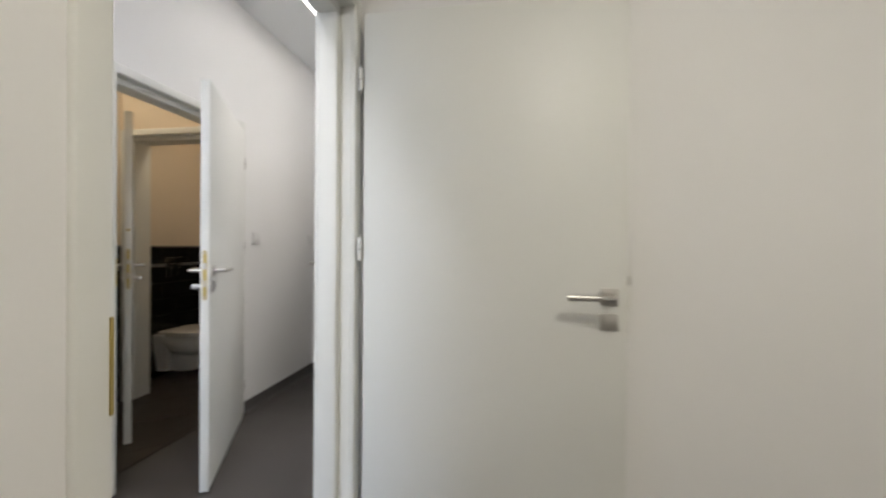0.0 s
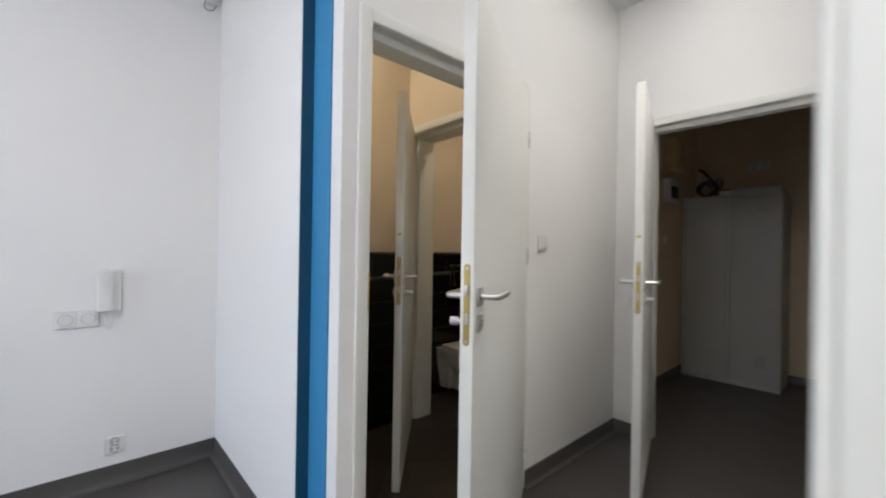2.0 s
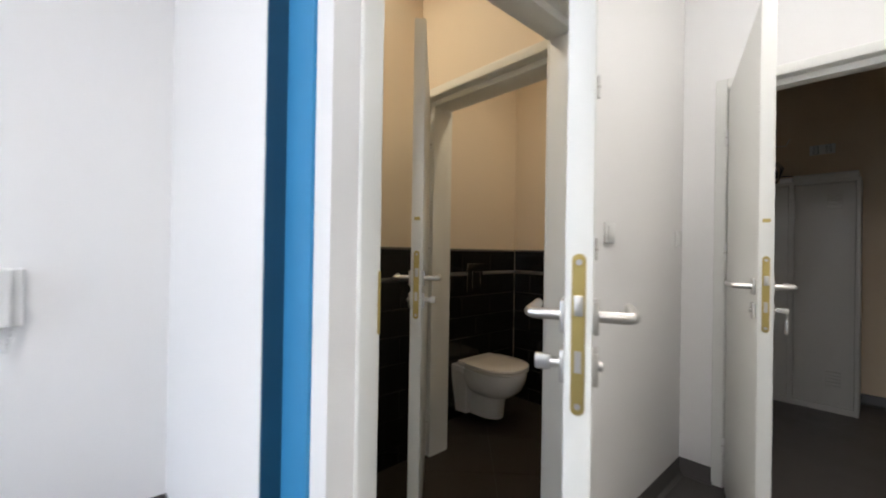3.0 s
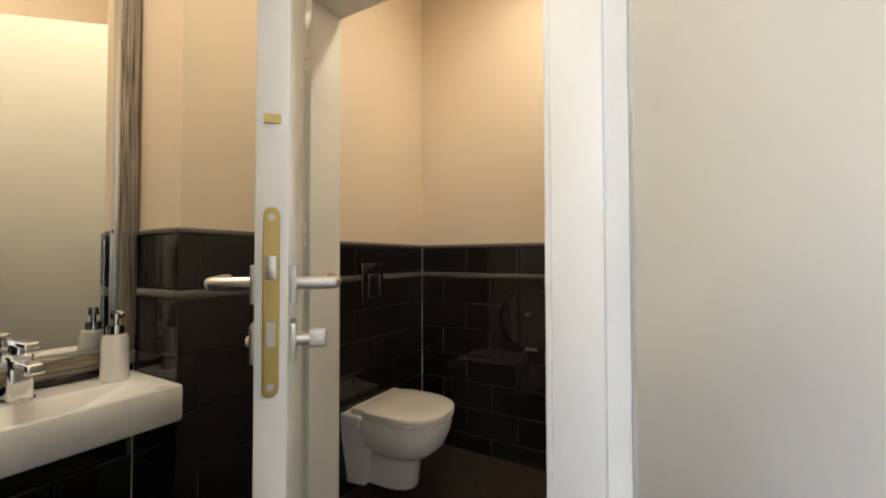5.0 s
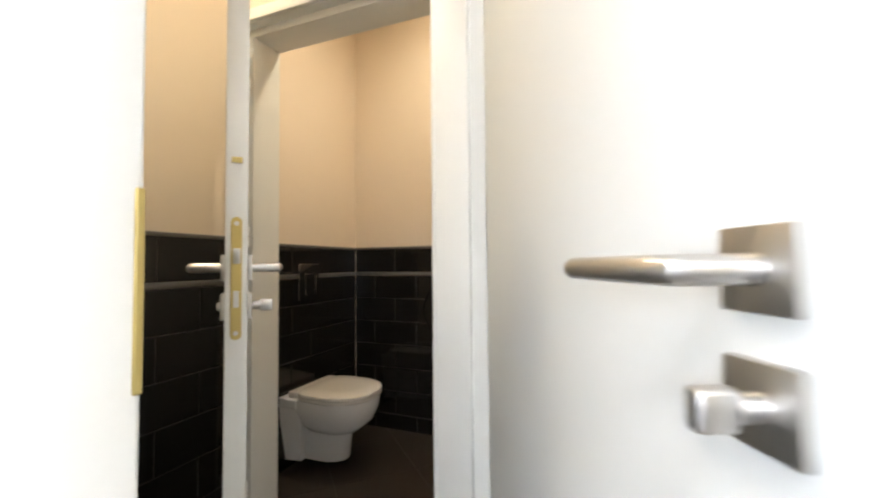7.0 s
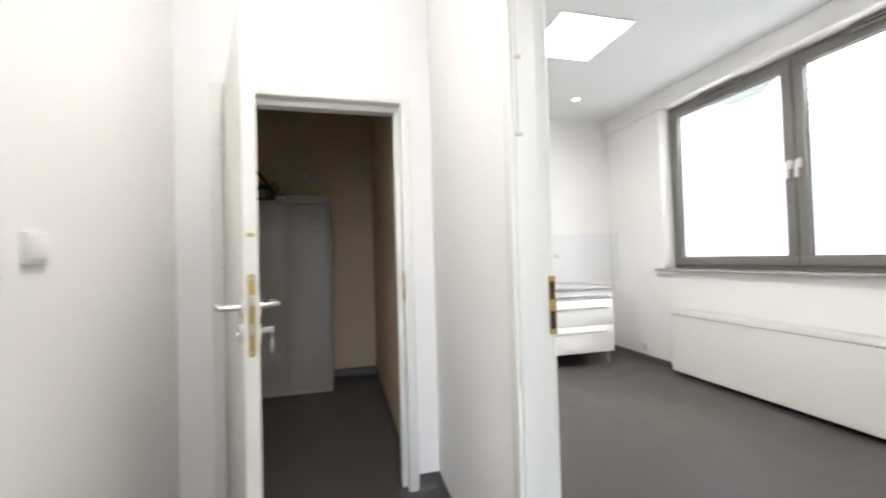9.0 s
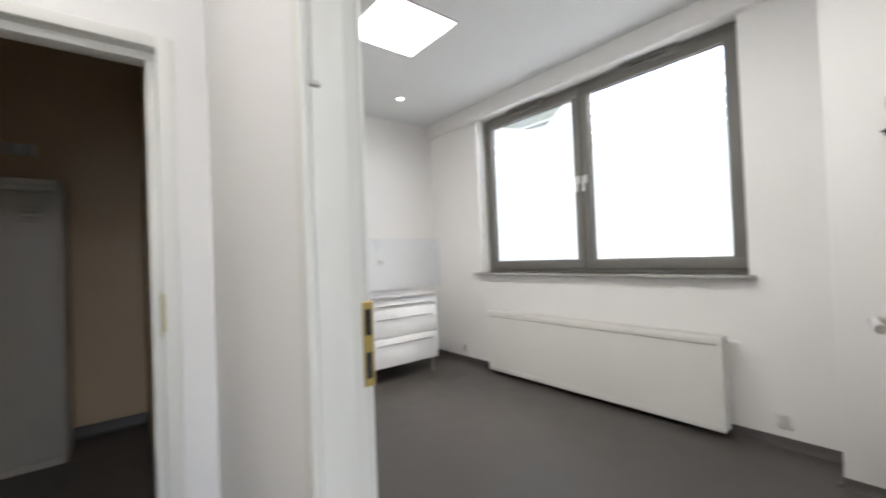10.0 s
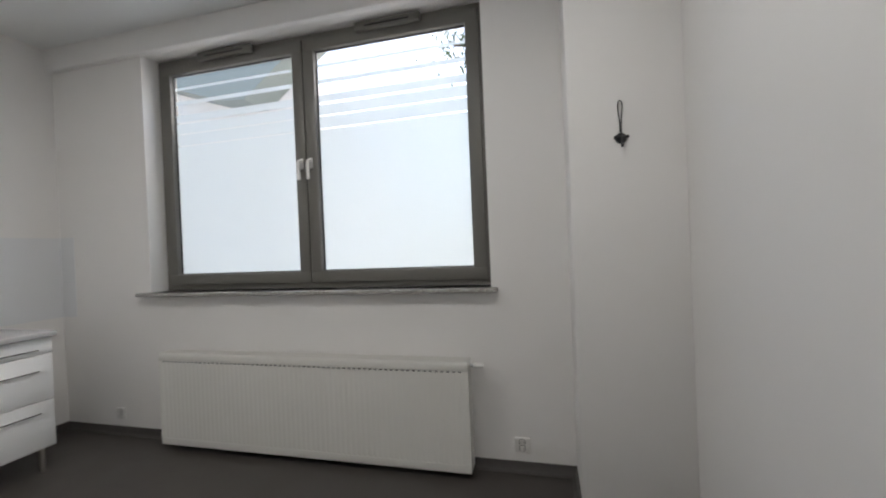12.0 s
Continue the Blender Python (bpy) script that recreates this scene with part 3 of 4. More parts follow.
def radiator():
    r = thing("radiator", "white steel panel radiator below the window", "radiator", at=pose(2.24, 2.825, 0))
    L, z0, z1, dp = 2.095, 0.035, 0.640, 0.105
    n = 62
    bm = bmesh.new()
    ys = []
    for k in range(n):
        a = 0.03 + (L - 0.06) * k / n
        p = (L - 0.06) / n
        ys += [(a, 0.0), (a + p * 0.30, 0.0), (a + p * 0.42, 0.0011), (a + p * 0.58, 0.0011), (a + p * 0.70, 0.0)]
    ys = [(0.0, 0.0)] + ys + [(L, 0.0)]
    low = [bm.verts.new((x, y, z0 + 0.045)) for y, x in ys]
    top = [bm.verts.new((x, y, z1 - 0.050)) for y, x in ys]
    for k in range(len(ys) - 1):
        bm.faces.new((low[k], top[k], top[k + 1], low[k + 1]))
    add_box(bm, 0.0, 0.014, 0, L, z0, z0 + 0.046, 0.005, 3)
    add_box(bm, 0.0, 0.014, 0, L, z1 - 0.051, z1 - 0.004, 0.005, 3)
    add_box(bm, 0.006, 0.014, 0, L, z0 + 0.04, z1 - 0.04)
    part("front_panel", bm, M_RAD, r)
    bm = bmesh.new()
    for k in range(n):
        a = 0.03 + (L - 0.06) * (k + 0.5) / n
        add_box(bm, -0.0015, 0.002, a - 0.008, a + 0.008, z1 - 0.056, z1 - 0.050)
    # upper marks in grey: the shade of the pressing is put into the colour
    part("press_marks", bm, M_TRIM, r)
    bm = bmesh.new()
    for k in range(n):
        a = 0.03 + (L - 0.06) * (k + 0.5) / n
        add_box(bm, -0.003, 0.002, a - 0.008, a + 0.008, z0 + 0.040, z0 + 0.048, 0.001, 1)
    part("press_marks_low", bm, M_RAD, r)
    part("rear_panel", box(dp - 0.014, dp, 0, L, z0, z1 - 0.004, 0.005, 3), M_RAD, r)
    for y in (0.0, L - 0.003):
        part("side_cover", box(0.004, dp - 0.004, y, y + 0.003, z0 + 0.01, z1 - 0.002), M_RAD, r)
    bm = box(0.002, 0.012, 0, L, z1 - 0.004, z1 + 0.002)
    add_box(bm, dp - 0.012, dp - 0.002, 0, L, z1 - 0.004, z1 + 0.002)
    add_box(bm, dp / 2 - 0.003, dp / 2 + 0.003, 0, L, z1 - 0.004, z1 + 0.002)
    for k in range(150):
        a = L * k / 149
        add_box(bm, 0.012, dp - 0.012, max(0, a - 0.0025), min(L, a + 0.0025), z1 - 0.004, z1 + 0.001)
    part("top_grille", bm, M_RAD, r, "white slotted top grille")
    # dark grey block filling the space between the two panels
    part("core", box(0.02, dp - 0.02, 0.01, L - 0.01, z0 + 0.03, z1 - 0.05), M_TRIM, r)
    for y in (0.35, L - 0.35):
        part("bracket", box(dp, 0.141, y, y + 0.03, 0.2, 0.5), M_RAD, r)
    v = part("valve", cyl((0.055, -0.001, z1 - 0.030), "-y", 0.011, 0.022, 16), M_CHROME, r, "chrome valve body")
    part("valve_knob", cyl((0.055, -0.022, z1 - 0.030), "-y", 0.016, 0.055, 20, 0.013, 0.003), M_PLASTIC, v, "white valve knob")
    return r


radiator()


def drawer_unit(x0, x1):
    c = thing("drawer_cabinet", "white gloss drawer cabinet with long bar handles on steel legs", "cabinet", "drawer cabinets along the wall", at=pose(x0, 5.385, 0))
    w = x1 - x0
    part("carcass", box(0.001, w - 0.001, 0.018, 0.575, 0.150, 0.821, 0.001, 1), M_CAB, c)
    for z0, z1, hz in ((0.150, 0.434, 0.366), (0.438, 0.716, 0.620), (0.720, 0.818, 0.748)):
        f = part("drawer_front", box(0.0015, w - 0.0015, 0.0, 0.018, z0, z1, 0.0015), M_CAB, c)
        # real bar, with its shadow line put into the dark tone
        h = part("handle", sweep([(0.075, -0.008, hz), (w - 0.075, -0.008, hz)], 0.0036, seg=10), M_BAR, f, "slim steel bar handle, darkened for its shadow line")
        for a in (0.11, w - 0.11):
            part("handle_post", cyl((a, -0.008, hz), "y", 0.003, 0.009, 8), M_STEEL, f)
    for a in (0.05, w - 0.05):
        for y in (0.05, 0.52):
            part("leg", cyl((a, y, 0.0), "z", 0.016, 0.150, 16), M_STEEL, c, "brushed steel leg")
    return c


cab = drawer_unit(1.130, 1.940)
for k in range(1, 2):
    copy_thing(cab, pose(1.130 - 0.812 * k, 5.385, 0))
solid("worktop", box(0.318, 1.955, 5.365, 5.976, 0.822, 0.852, 0.003), M_TOP, "grey speckled laminate worktop on the drawer cabinets", "worktop")
bm = box(0.0, 2.385, 5.9765, 5.98, 0.855, 1.455)
add_box(bm, 2.3815, 2.385, 5.84, 5.9765, 0.855, 1.455)
structure("backsplash", bm, M_SPLASH, "pale grey glossy painted backsplash band", "backsplash")


def socket(name, at, label, kind="socket"):
    """Local: on the plane y = 0, looking along -y."""
    s = thing(name, label, "switch" if kind == "switch" else "socket", at=at)
    part("plate", box(-0.041, 0.041, -0.010, 0, -0.041, 0.041, 0.003, 3), M_PLASTIC, s)
    if kind == "switch":
        part("rocker", box(-0.028, 0.028, -0.014, -0.009, -0.028, 0.028, 0.003), M_PLASTIC, s)
    elif kind == "round":
        part("button", cyl((0, -0.009, 0), "-y", 0.026, 0.007, 8, bevel=0.002), M_PLASTIC, s)
        part("button_edge", cyl((0, -0.0095, 0), "-y", 0.028, 0.0012, 28), M_LOCKER, s)
    else:
        for z in (0.0175, -0.0175):
            # grey disc stands in for the shade round each outlet
            well = part("well", cyl((0, -0.0095, z), "-y", 0.0195, 0.002, 24), M_TRIM, s, "grey rim painted as the shade round one outlet")
            part("insert", cyl((0, -0.0105, z), "-y", 0.0165, 0.002, 24), M_PLASTIC, well)
            for x in (-0.0085, 0.0085):
                part("hole", cyl((x, -0.0122, z), "-y", 0.0036, 0.001, 10), M_DARK, well)
            part("earth_pin", cyl((0, -0.012, z + 0.009), "-y", 0.0025, 0.007, 10), M_STEEL, well)
    return s


socket("wall_socket", pose(2.385, 2.562, 0.150, 0, 0, -90), "white double socket low beside the radiator")
socket("wall_socket", pose(2.385, 5.447, 0.150, 0, 0, -90), "white double socket low on the window wall")
socket("wall_socket", pose(1.60, 5.9765, 1.185, 0, 90, 0), "white socket on the grey backsplash")
socket("wall_socket", pose(0.74, 5.9765, 1.165, 0, 90, 0), "white socket on the grey backsplash")


def wall_hook():
    h = thing("wall_hook", "black metal bracket with a wire loop on the pillar", "hook", at=pose(2.060, 2.052, 1.720))
    part("rosette", cyl((0, 0, 0), "-x", 0.026, 0.010, 20, 0.020, 0.003), M_BLACK, h)
    part("arm", sweep([(-0.005, 0, 0), (-0.030, 0, -0.002), (-0.034, 0, -0.020), (-0.030, 0, -0.045)], 0.006, seg=10, up=(0, 1, 0)), M_BLACK, h)
    part("wing", sweep([(-0.012, -0.030, 0.004), (-0.018, 0, 0.0), (-0.012, 0.030, 0.004)], 0.007, seg=10), M_BLACK, h)
    loop = [(-0.008, -0.002, 0.0), (-0.006, -0.003, 0.07), (-0.005, -0.010, 0.135), (-0.005, -0.007, 0.160), (-0.005, 0, 0.167), (-0.005, 0.007, 0.160), (-0.005, 0.009, 0.135), (-0.006, 0.003, 0.07), (-0.008, 0.002, 0.0)]
    part("wire_loop", sweep(loop, 0.0025, seg=8, up=(1, 0, 0)), M_BLACK, h)


wall_hook()


def panel_lamp(name, x, y, size, label):
    p = thing(name, label, "ceiling light", at=pose(x, y, CEIL))
    h = size / 2
    for a in ((-h - 0.012, h + 0.012, -h - 0.012, -h), (-h - 0.012, h + 0.012, h, h + 0.012), (-h - 0.012, -h, -h, h), (h, h + 0.012, -h, h)):
        part("frame", box(*a, -0.012, 0.0), M_PLASTIC, p)
    part("diffuser", box(-h, h, -h, h, -0.008, 0.0), M_PANEL, p, "glowing white diffuser")


panel_lamp("ceiling_panel_light", 0.870, 4.285, 0.575, "square white recessed ceiling panel light switched on")
# panel body added for the unseen fill lamp by the door
panel_lamp("ceiling_panel_light", 0.870, 2.620, 0.575, "added unseen ceiling panel near the door, for fill light")
panel_lamp("ceiling_panel_light", 0.90, -0.20, 0.575, "square white ceiling panel light in the first room")


def spot_lamp(x, y, label):
    s = thing("recessed_spot", label, "ceiling light", "recessed spots", at=pose(x, y, CEIL))
    bm = bmesh.new()
    ring = [[(r * math.cos(a), r * math.sin(a), z) for a in [k * math.pi / 16 for k in range(32)]] for r, z in ((0.045, 0.0), (0.044, -0.005), (0.034, -0.006), (0.032, -0.002))]
    vs = [[bm.verts.new(p) for p in r] for r in ring]
    for a, b in zip(vs, vs[1:]):
        for k in range(32):
            bm.faces.new((a[k], a[(k + 1) % 32], b[(k + 1) % 32], b[k]))
    part("rim", bm, M_PLASTIC, s)
    part("lamp_face", cyl((0, 0, -0.003), "z", 0.033, 0.003, 24), M_SPOT, s, "glowing lamp face")


# panel body added for the hall's unseen fill lamp
panel_lamp("ceiling_panel_light", -0.80, -0.10, 0.575, "added unseen ceiling panel that evens the light in the hall")


spot_lamp(1.56, 5.37, "small round recessed ceiling spot above the cabinets")
spot_lamp(0.79, 5.36, "small round recessed ceiling spot above the cabinets")
spot_lamp(-2.55, 2.07, "small round recessed ceiling spot in the washroom")
spot_lamp(-2.08, 3.28, "small round recessed ceiling spot above the toilet")
det = thing("smoke_detector", "round white smoke detector on the ceiling", "smoke detector", at=pose(0.80, 5.62, CEIL))
part("base", cyl((0, 0, 0), "-z", 0.05, 0.012, 28, bevel=0.003), M_PLASTIC, det)
part("sensor", cyl((0, 0, -0.012), "-z", 0.038, 0.022, 28, 0.030, 0.004), M_PLASTIC, det)


# ---- hall and waiting area ----
lamp = thing("linear_ceiling_light", "long white ceiling panel light switched on in the hall", "ceiling light", at=pose(-1.04, 2.75, CEIL))
for a in ((-0.152, 0.152, -0.602, -0.590), (-0.152, 0.152, 0.590, 0.602), (-0.152, -0.140, -0.590, 0.590), (0.140, 0.152, -0.590, 0.590)):
    part("frame", box(*a, -0.012, 0.0), M_PLASTIC, lamp)
part("diffuser", box(-0.140, 0.140, -0.590, 0.590, -0.008, 0.0), M_STRIP, lamp, "glowing diffuser")
socket("light_switch", pose(-1.655, 2.800, 1.257, 0, 0, 90), "white rocker light switch on the hall wall", "switch")
socket("light_switch", pose(-1.655, 3.610, 1.257, 0, 0, 90), "white rocker light switch near the hall corner", "switch")
socket("wall_socket", pose(-3.035, 1.105, 0.200, 0, 0, 90), "white double socket low on the waiting area wall")
socket("light_switch", pose(-3.035, 0.915, 0.850, 0, 0, 90), "white round light switch below the entry phone", "round")
socket("light_switch", pose(-3.035, 0.997, 0.850, 0, 0, 90), "white round light switch below the entry phone", "round")


def entry_phone():
    p = thing("entry_phone", "white wall-mounted entry phone with a handset and cord", "intercom", at=pose(-3.035, 1.085, 0.985, 0, 0, 90))
    part("base", box(-0.050, 0.034, -0.030, 0, -0.105, 0.105, 0.008, 3), M_PLASTIC, p)
    rings = []
    for z, y0, y1, hw in ((-0.105, -0.040, -0.030, 0.018), (-0.098, -0.062, -0.028, 0.024), (-0.06, -0.066, -0.030, 0.025), (-0.03, -0.056, -0.034, 0.023), (0.03, -0.056, -0.034, 0.023), (0.06, -0.066, -0.030, 0.025), (0.098, -0.062, -0.028, 0.024), (0.105, -0.040, -0.030, 0.018)):
        c, hw = -0.026, hw + 0.007
        rings.append([(c - hw, y1, z), (c + hw, y1, z), (c + hw, y0 + 0.006, z), (c + hw - 0.009, y0, z), (c - hw + 0.009, y0, z), (c - hw, y0 + 0.006, z)])
    part("handset", loft(rings), M_PLASTIC, p, "white handset")
    pts = [(-0.03 + 0.006 * math.cos(k * 1.6), -0.035 + 0.006 * math.sin(k * 1.6), 0) for k in range(60)]
    path = []
    for k, q in enumerate(pts):
        u = k / 59
        path.append((-0.032 + 0.045 * u + q[0] + 0.03, q[1], -0.105 - 0.085 * math.sin(math.pi * u)))
    part("cord", sweep(path, 0.0028, seg=6), M_PLASTIC, p, "coiled white cord")


entry_phone()
dev = thing("alarm_sensor", "small white alarm sensor with a loose wire high in the corner", "sensor", at=pose(-3.035, 1.50, 2.62))
part("body", box(0.0, 0.045, -0.03, 0.03, -0.02, 0.11, 0.008, 3), M_PLASTIC, dev)
part("wire", sweep([(0.02, -0.025, 0.0), (0.02, -0.035, -0.05), (0.03, -0.02, -0.07), (0.025, 0.01, -0.06), (0.02, 0.03, -0.02)], 0.002, seg=6, up=(1, 0, 0)), M_CABLE, dev)


# made-up strand and clips in place of the crack line along the casing
wire = thing("wall_wire", "thin grey strand added for the paint crack beside the door casing", "wire", at=pose(-0.452, 2.568, 0))
part("strand", sweep([(-0.002, 0.0, 2.50), (0.0, 0.001, 2.1), (-0.002, -0.001, 1.75), (0.0, 0.0, 1.53)], 0.002, seg=6), M_LOCKER, wire)
for z in (2.3, 1.74, 1.53):
    part("clip", box(-0.006, 0.012, -0.006, 0.006, z - 0.004, z + 0.004, 0.001), M_LOCKER, wire)


# ---- locker room ----
def locker():
    c = thing("locker", "grey steel double locker with louvred doors", "locker", at=pose(-1.792, 5.480, 0))
    w, d, h = 0.775, 0.44, 1.770
    bm = box(0, w, 0.018, d, 0.0, 0.045)
    add_box(bm, 0, w, 0.018, d, h - 0.02, h)
    add_box(bm, 0, 0.012, 0.018, d, 0.045, h - 0.02)
    add_box(bm, w - 0.012, w, 0.018, d, 0.045, h - 0.02)
    add_box(bm, 0.012, w - 0.012, d - 0.01, d, 0.045, h - 0.02)
    part("body", bm, M_LOCKER, c)
    bm = box(0, 0.024, 0.0, 0.018, 0.0, h, 0.002)
    add_box(bm, w - 0.024, w, 0.0, 0.018, 0.0, h, 0.002)
    add_box(bm, w / 2 - 0.016, w / 2 + 0.016, 0.0, 0.018, 0.0, h, 0.002)
    add_box(bm, 0, w, 0.001, 0.018, 0.0, 0.045, 0.002)
    add_box(bm, 0, w, 0.001, 0.018, h - 0.026, h, 0.002)
    part("front_frame", bm, M_LOCKER, c)
    for a, b in ((0.028, w / 2 - 0.020), (w / 2 + 0.020, w - 0.028)):
        dr = part("locker_door", box(a, b, 0.003, 0.016, 0.050, h - 0.031, 0.002), M_LOCKER, c)
        m = (a + b) / 2 + 0.06
        for z in (1.55, 1.58, 1.61, 1.64, 0.20, 0.225, 0.25, 0.275, 0.30):
            part("louvre", sweep([(m - 0.040, 0.001, z), (m - 0.036, -0.003, z), (m + 0.036, -0.003, z), (m + 0.040, 0.001, z)], 0.004, 0.007, 8), M_LOCKER, dr)
        part("lock", cyl((a + 0.030, 0.003, 0.93), "-y", 0.011, 0.012, 16), M_STEEL, dr, "steel cylinder lock")
        part("lock_tab", box(a + 0.026, a + 0.034, -0.016, -0.008, 0.885, 0.935, 0.002), M_STEEL, dr)
    return c


locker()


def cable_bundle():
    c = thing("cable_bundle", "coil of dark cable with a bent metal strip on the locker", "cables", at=pose(-1.60, 5.535, 1.770))
    rnd = random.Random(4)
    for k in range(9):
        r, cx, tilt = rnd.uniform(0.052, 0.078), rnd.uniform(-0.022, 0.030), rnd.uniform(-0.03, 0.03)
        pts = [(cx + r * math.cos(a), 0.004 * (k - 4) + tilt * math.sin(a), 0.006 + r * 1.02 + r * math.sin(a)) for a in [j / 25 * 2 * math.pi for j in range(26)]]
        part("cable", sweep(pts, 0.0055, seg=7, up=(0, 1, 0)), M_CABLE, c)
    part("metal_strip", sweep([(-0.082, 0.02, 0.28), (-0.06, 0.02, 0.275), (-0.02, 0.015, 0.235), (0.03, 0.01, 0.17), (0.07, 0.0, 0.10), (0.08, 0.0, 0.01)], 0.004, 0.013, 8), M_CABLE, c, "bent dark metal strip")
    part("strip_leg", sweep([(-0.075, 0.02, 0.275), (-0.062, 0.02, 0.18), (-0.045, 0.015, 0.10)], 0.010, 0.003, 8), M_STEEL, c, "thin metal strip")
    for k in range(3):
        part("loose_loop", sweep([(0.04, 0.0, 0.10), (0.075 + 0.012 * k, 0.012 * k, 0.165 + 0.012 * k), (0.115 + 0.01 * k, 0.01, 0.13), (0.11, 0.0, 0.05), (0.09, 0.0, 0.008)], 0.0035, seg=6, up=(0, 1, 0)), M_CABLE, c)
    part("loose_end", sweep([(0.06, -0.02, 0.055), (0.13, -0.02, 0.060), (0.20, -0.02, 0.052)], 0.004, seg=6), M_CABLE, c)


cable_bundle()
# flat metal tray on top of the locker
solid("metal_tray", box(-1.40, -1.03, 5.495, 5.80, 1.771, 1.822, 0.004), M_LOCKER, "flat grey metal tray lying on the locker", "tray")
solid("small_box", box(-1.485, -1.405, 5.50, 5.60, 1.771, 1.812, 0.004), M_PLASTIC, "small white box lying on the locker", "box")
socket("wall_socket", pose(-1.30, 5.93, 2.09), "white double socket high above the locker")
socket("wall_socket", pose(-1.22, 5.93, 2.09), "white double socket high above the locker")
bx = thing("fuse_box", "yellowed plastic fuse box on the locker room wall", "fuse box", at=pose(-1.81, 5.14, 2.15))
part("case", box(0, 0.09, -0.11, 0.11, -0.15, 0.14, 0.006, 3), M_YELLOWBOX, bx)
part("cover", box(0.09, 0.10, -0.09, 0.09, -0.12, 0.11, 0.004), M_YELLOWBOX, bx)
bx = thing("meter", "small meter with a dark window on the wall", "meter", at=pose(-1.81, 5.10, 1.79))
part("case", box(0, 0.06, -0.12, 0.12, -0.10, 0.12, 0.006, 3), M_PLASTIC, bx)
part("dark_window", box(0.06, 0.066, -0.09, 0.09, -0.06, 0.05, 0.002), M_DARK, bx)
socket("light_switch", pose(-1.81, 5.05, 1.34, 0, 0, 90), "white rocker light switch in the locker room", "switch")
bm = sweep([(-1.66, 5.925, 2.10), (-1.58, 5.92, 2.17), (-1.50, 5.925, 2.16), (-1.47, 5.925, 2.22)], 0.004, seg=6)
solid("wall_cable", bm, M_PLASTIC, "loose pale cable on the locker room wall", "cable")


# ---- washroom ----
def basin():
    b = thing("washbasin", "narrow white rectangular ceramic wall basin", "washbasin", at=pose(-2.94, 1.735, 0))
    L, D, z0, z1 = 0.625, 0.275, 0.705, 0.793

    def ring(x0, x1, y0, y1, z, r=0.006, n=5):
        out = []
        for cx, cy, a0 in ((x1 - r, y1 - r, 0), (x0 + r, y1 - r, 90), (x0 + r, y0 + r, 180), (x1 - r, y0 + r, 270)):
            out += [(cx + r * math.cos(radians(a0 + 90 * k / n)), cy + r * math.sin(radians(a0 + 90 * k / n)), z) for k in range(n + 1)]
        return out
    rings = [ring(0, D - 0.004, 0.002, L - 0.002, z0), ring(0, D, 0, L, z0 + 0.006), ring(0, D, 0, L, z1 - 0.004), ring(0.002, D - 0.002, 0.002, L - 0.002, z1),
             ring(0.105, D - 0.018, 0.03, L - 0.03, z1, 0.03), ring(0.110, D - 0.024, 0.04, L - 0.05, z1 - 0.008, 0.03), ring(0.125, D - 0.035, 0.12, L - 0.16, z1 - 0.052, 0.03), ring(0.16, D - 0.07, 0.25, L - 0.27, z1 - 0.058, 0.02)]
    part("bowl", loft(rings), M_CERAMIC, b)
    part("drain", cyl((0.185, 0.31, z1 - 0.060), "z", 0.030, 0.005, 28, bevel=0.002), M_CHROME, b, "chrome drain")
    return b


basin()


def faucet():
    f = thing("faucet", "chrome single-lever basin mixer tap", "faucet", at=pose(-2.865, 2.112, 0.793))
    part("body", box(-0.022, 0.022, -0.022, 0.022, 0.0, 0.105, 0.007, 3), M_CHROME, f)
    part("base_ring", cyl((0, 0, 0), "z", 0.030, 0.006, 28, bevel=0.002), M_CHROME, f)
    part("spout", box(0.0, 0.110, -0.017, 0.017, 0.072, 0.096, 0.006, 3), M_CHROME, f)
    part("cartridge", cyl((0, 0, 0.104), "z", 0.017, 0.022, 20), M_CHROME, f)
    part("lever", box(-0.020, 0.085, -0.015, 0.015, 0.124, 0.138, 0.005, 3), M_CHROME, f)


faucet()


def soap():
    s = thing("soap_dispenser", "cream ceramic soap dispenser with a chrome pump on the basin", "soap dispenser", at=pose(-2.865, 2.292, 0.793))
    rr = ((0.028, 0.0), (0.031, 0.003), (0.031, 0.02), (0.029, 0.110), (0.026, 0.118), (0.012, 0.121))
    part("bottle", loft([[(r * math.cos(a), r * math.sin(a), z) for a in [k * math.pi / 14 for k in range(28)]] for r, z in rr]), M_CERAMIC, s)
    p = part("collar", cyl((0, 0, 0.119), "z", 0.019, 0.024, 24, bevel=0.002), M_CHROME, s, "chrome collar")
    part("stem", cyl((0, 0, 0.142), "z", 0.007, 0.022, 14), M_CHROME, p)
    part("pump_head", cyl((0, 0, 0.160), "z", 0.013, 0.022, 18, 0.011, 0.002), M_CHROME, s)
    part("nozzle", sweep([(0, 0, 0.178), (0.030, 0, 0.178), (0.042, 0, 0.172)], 0.005, seg=8), M_CHROME, s)


soap()


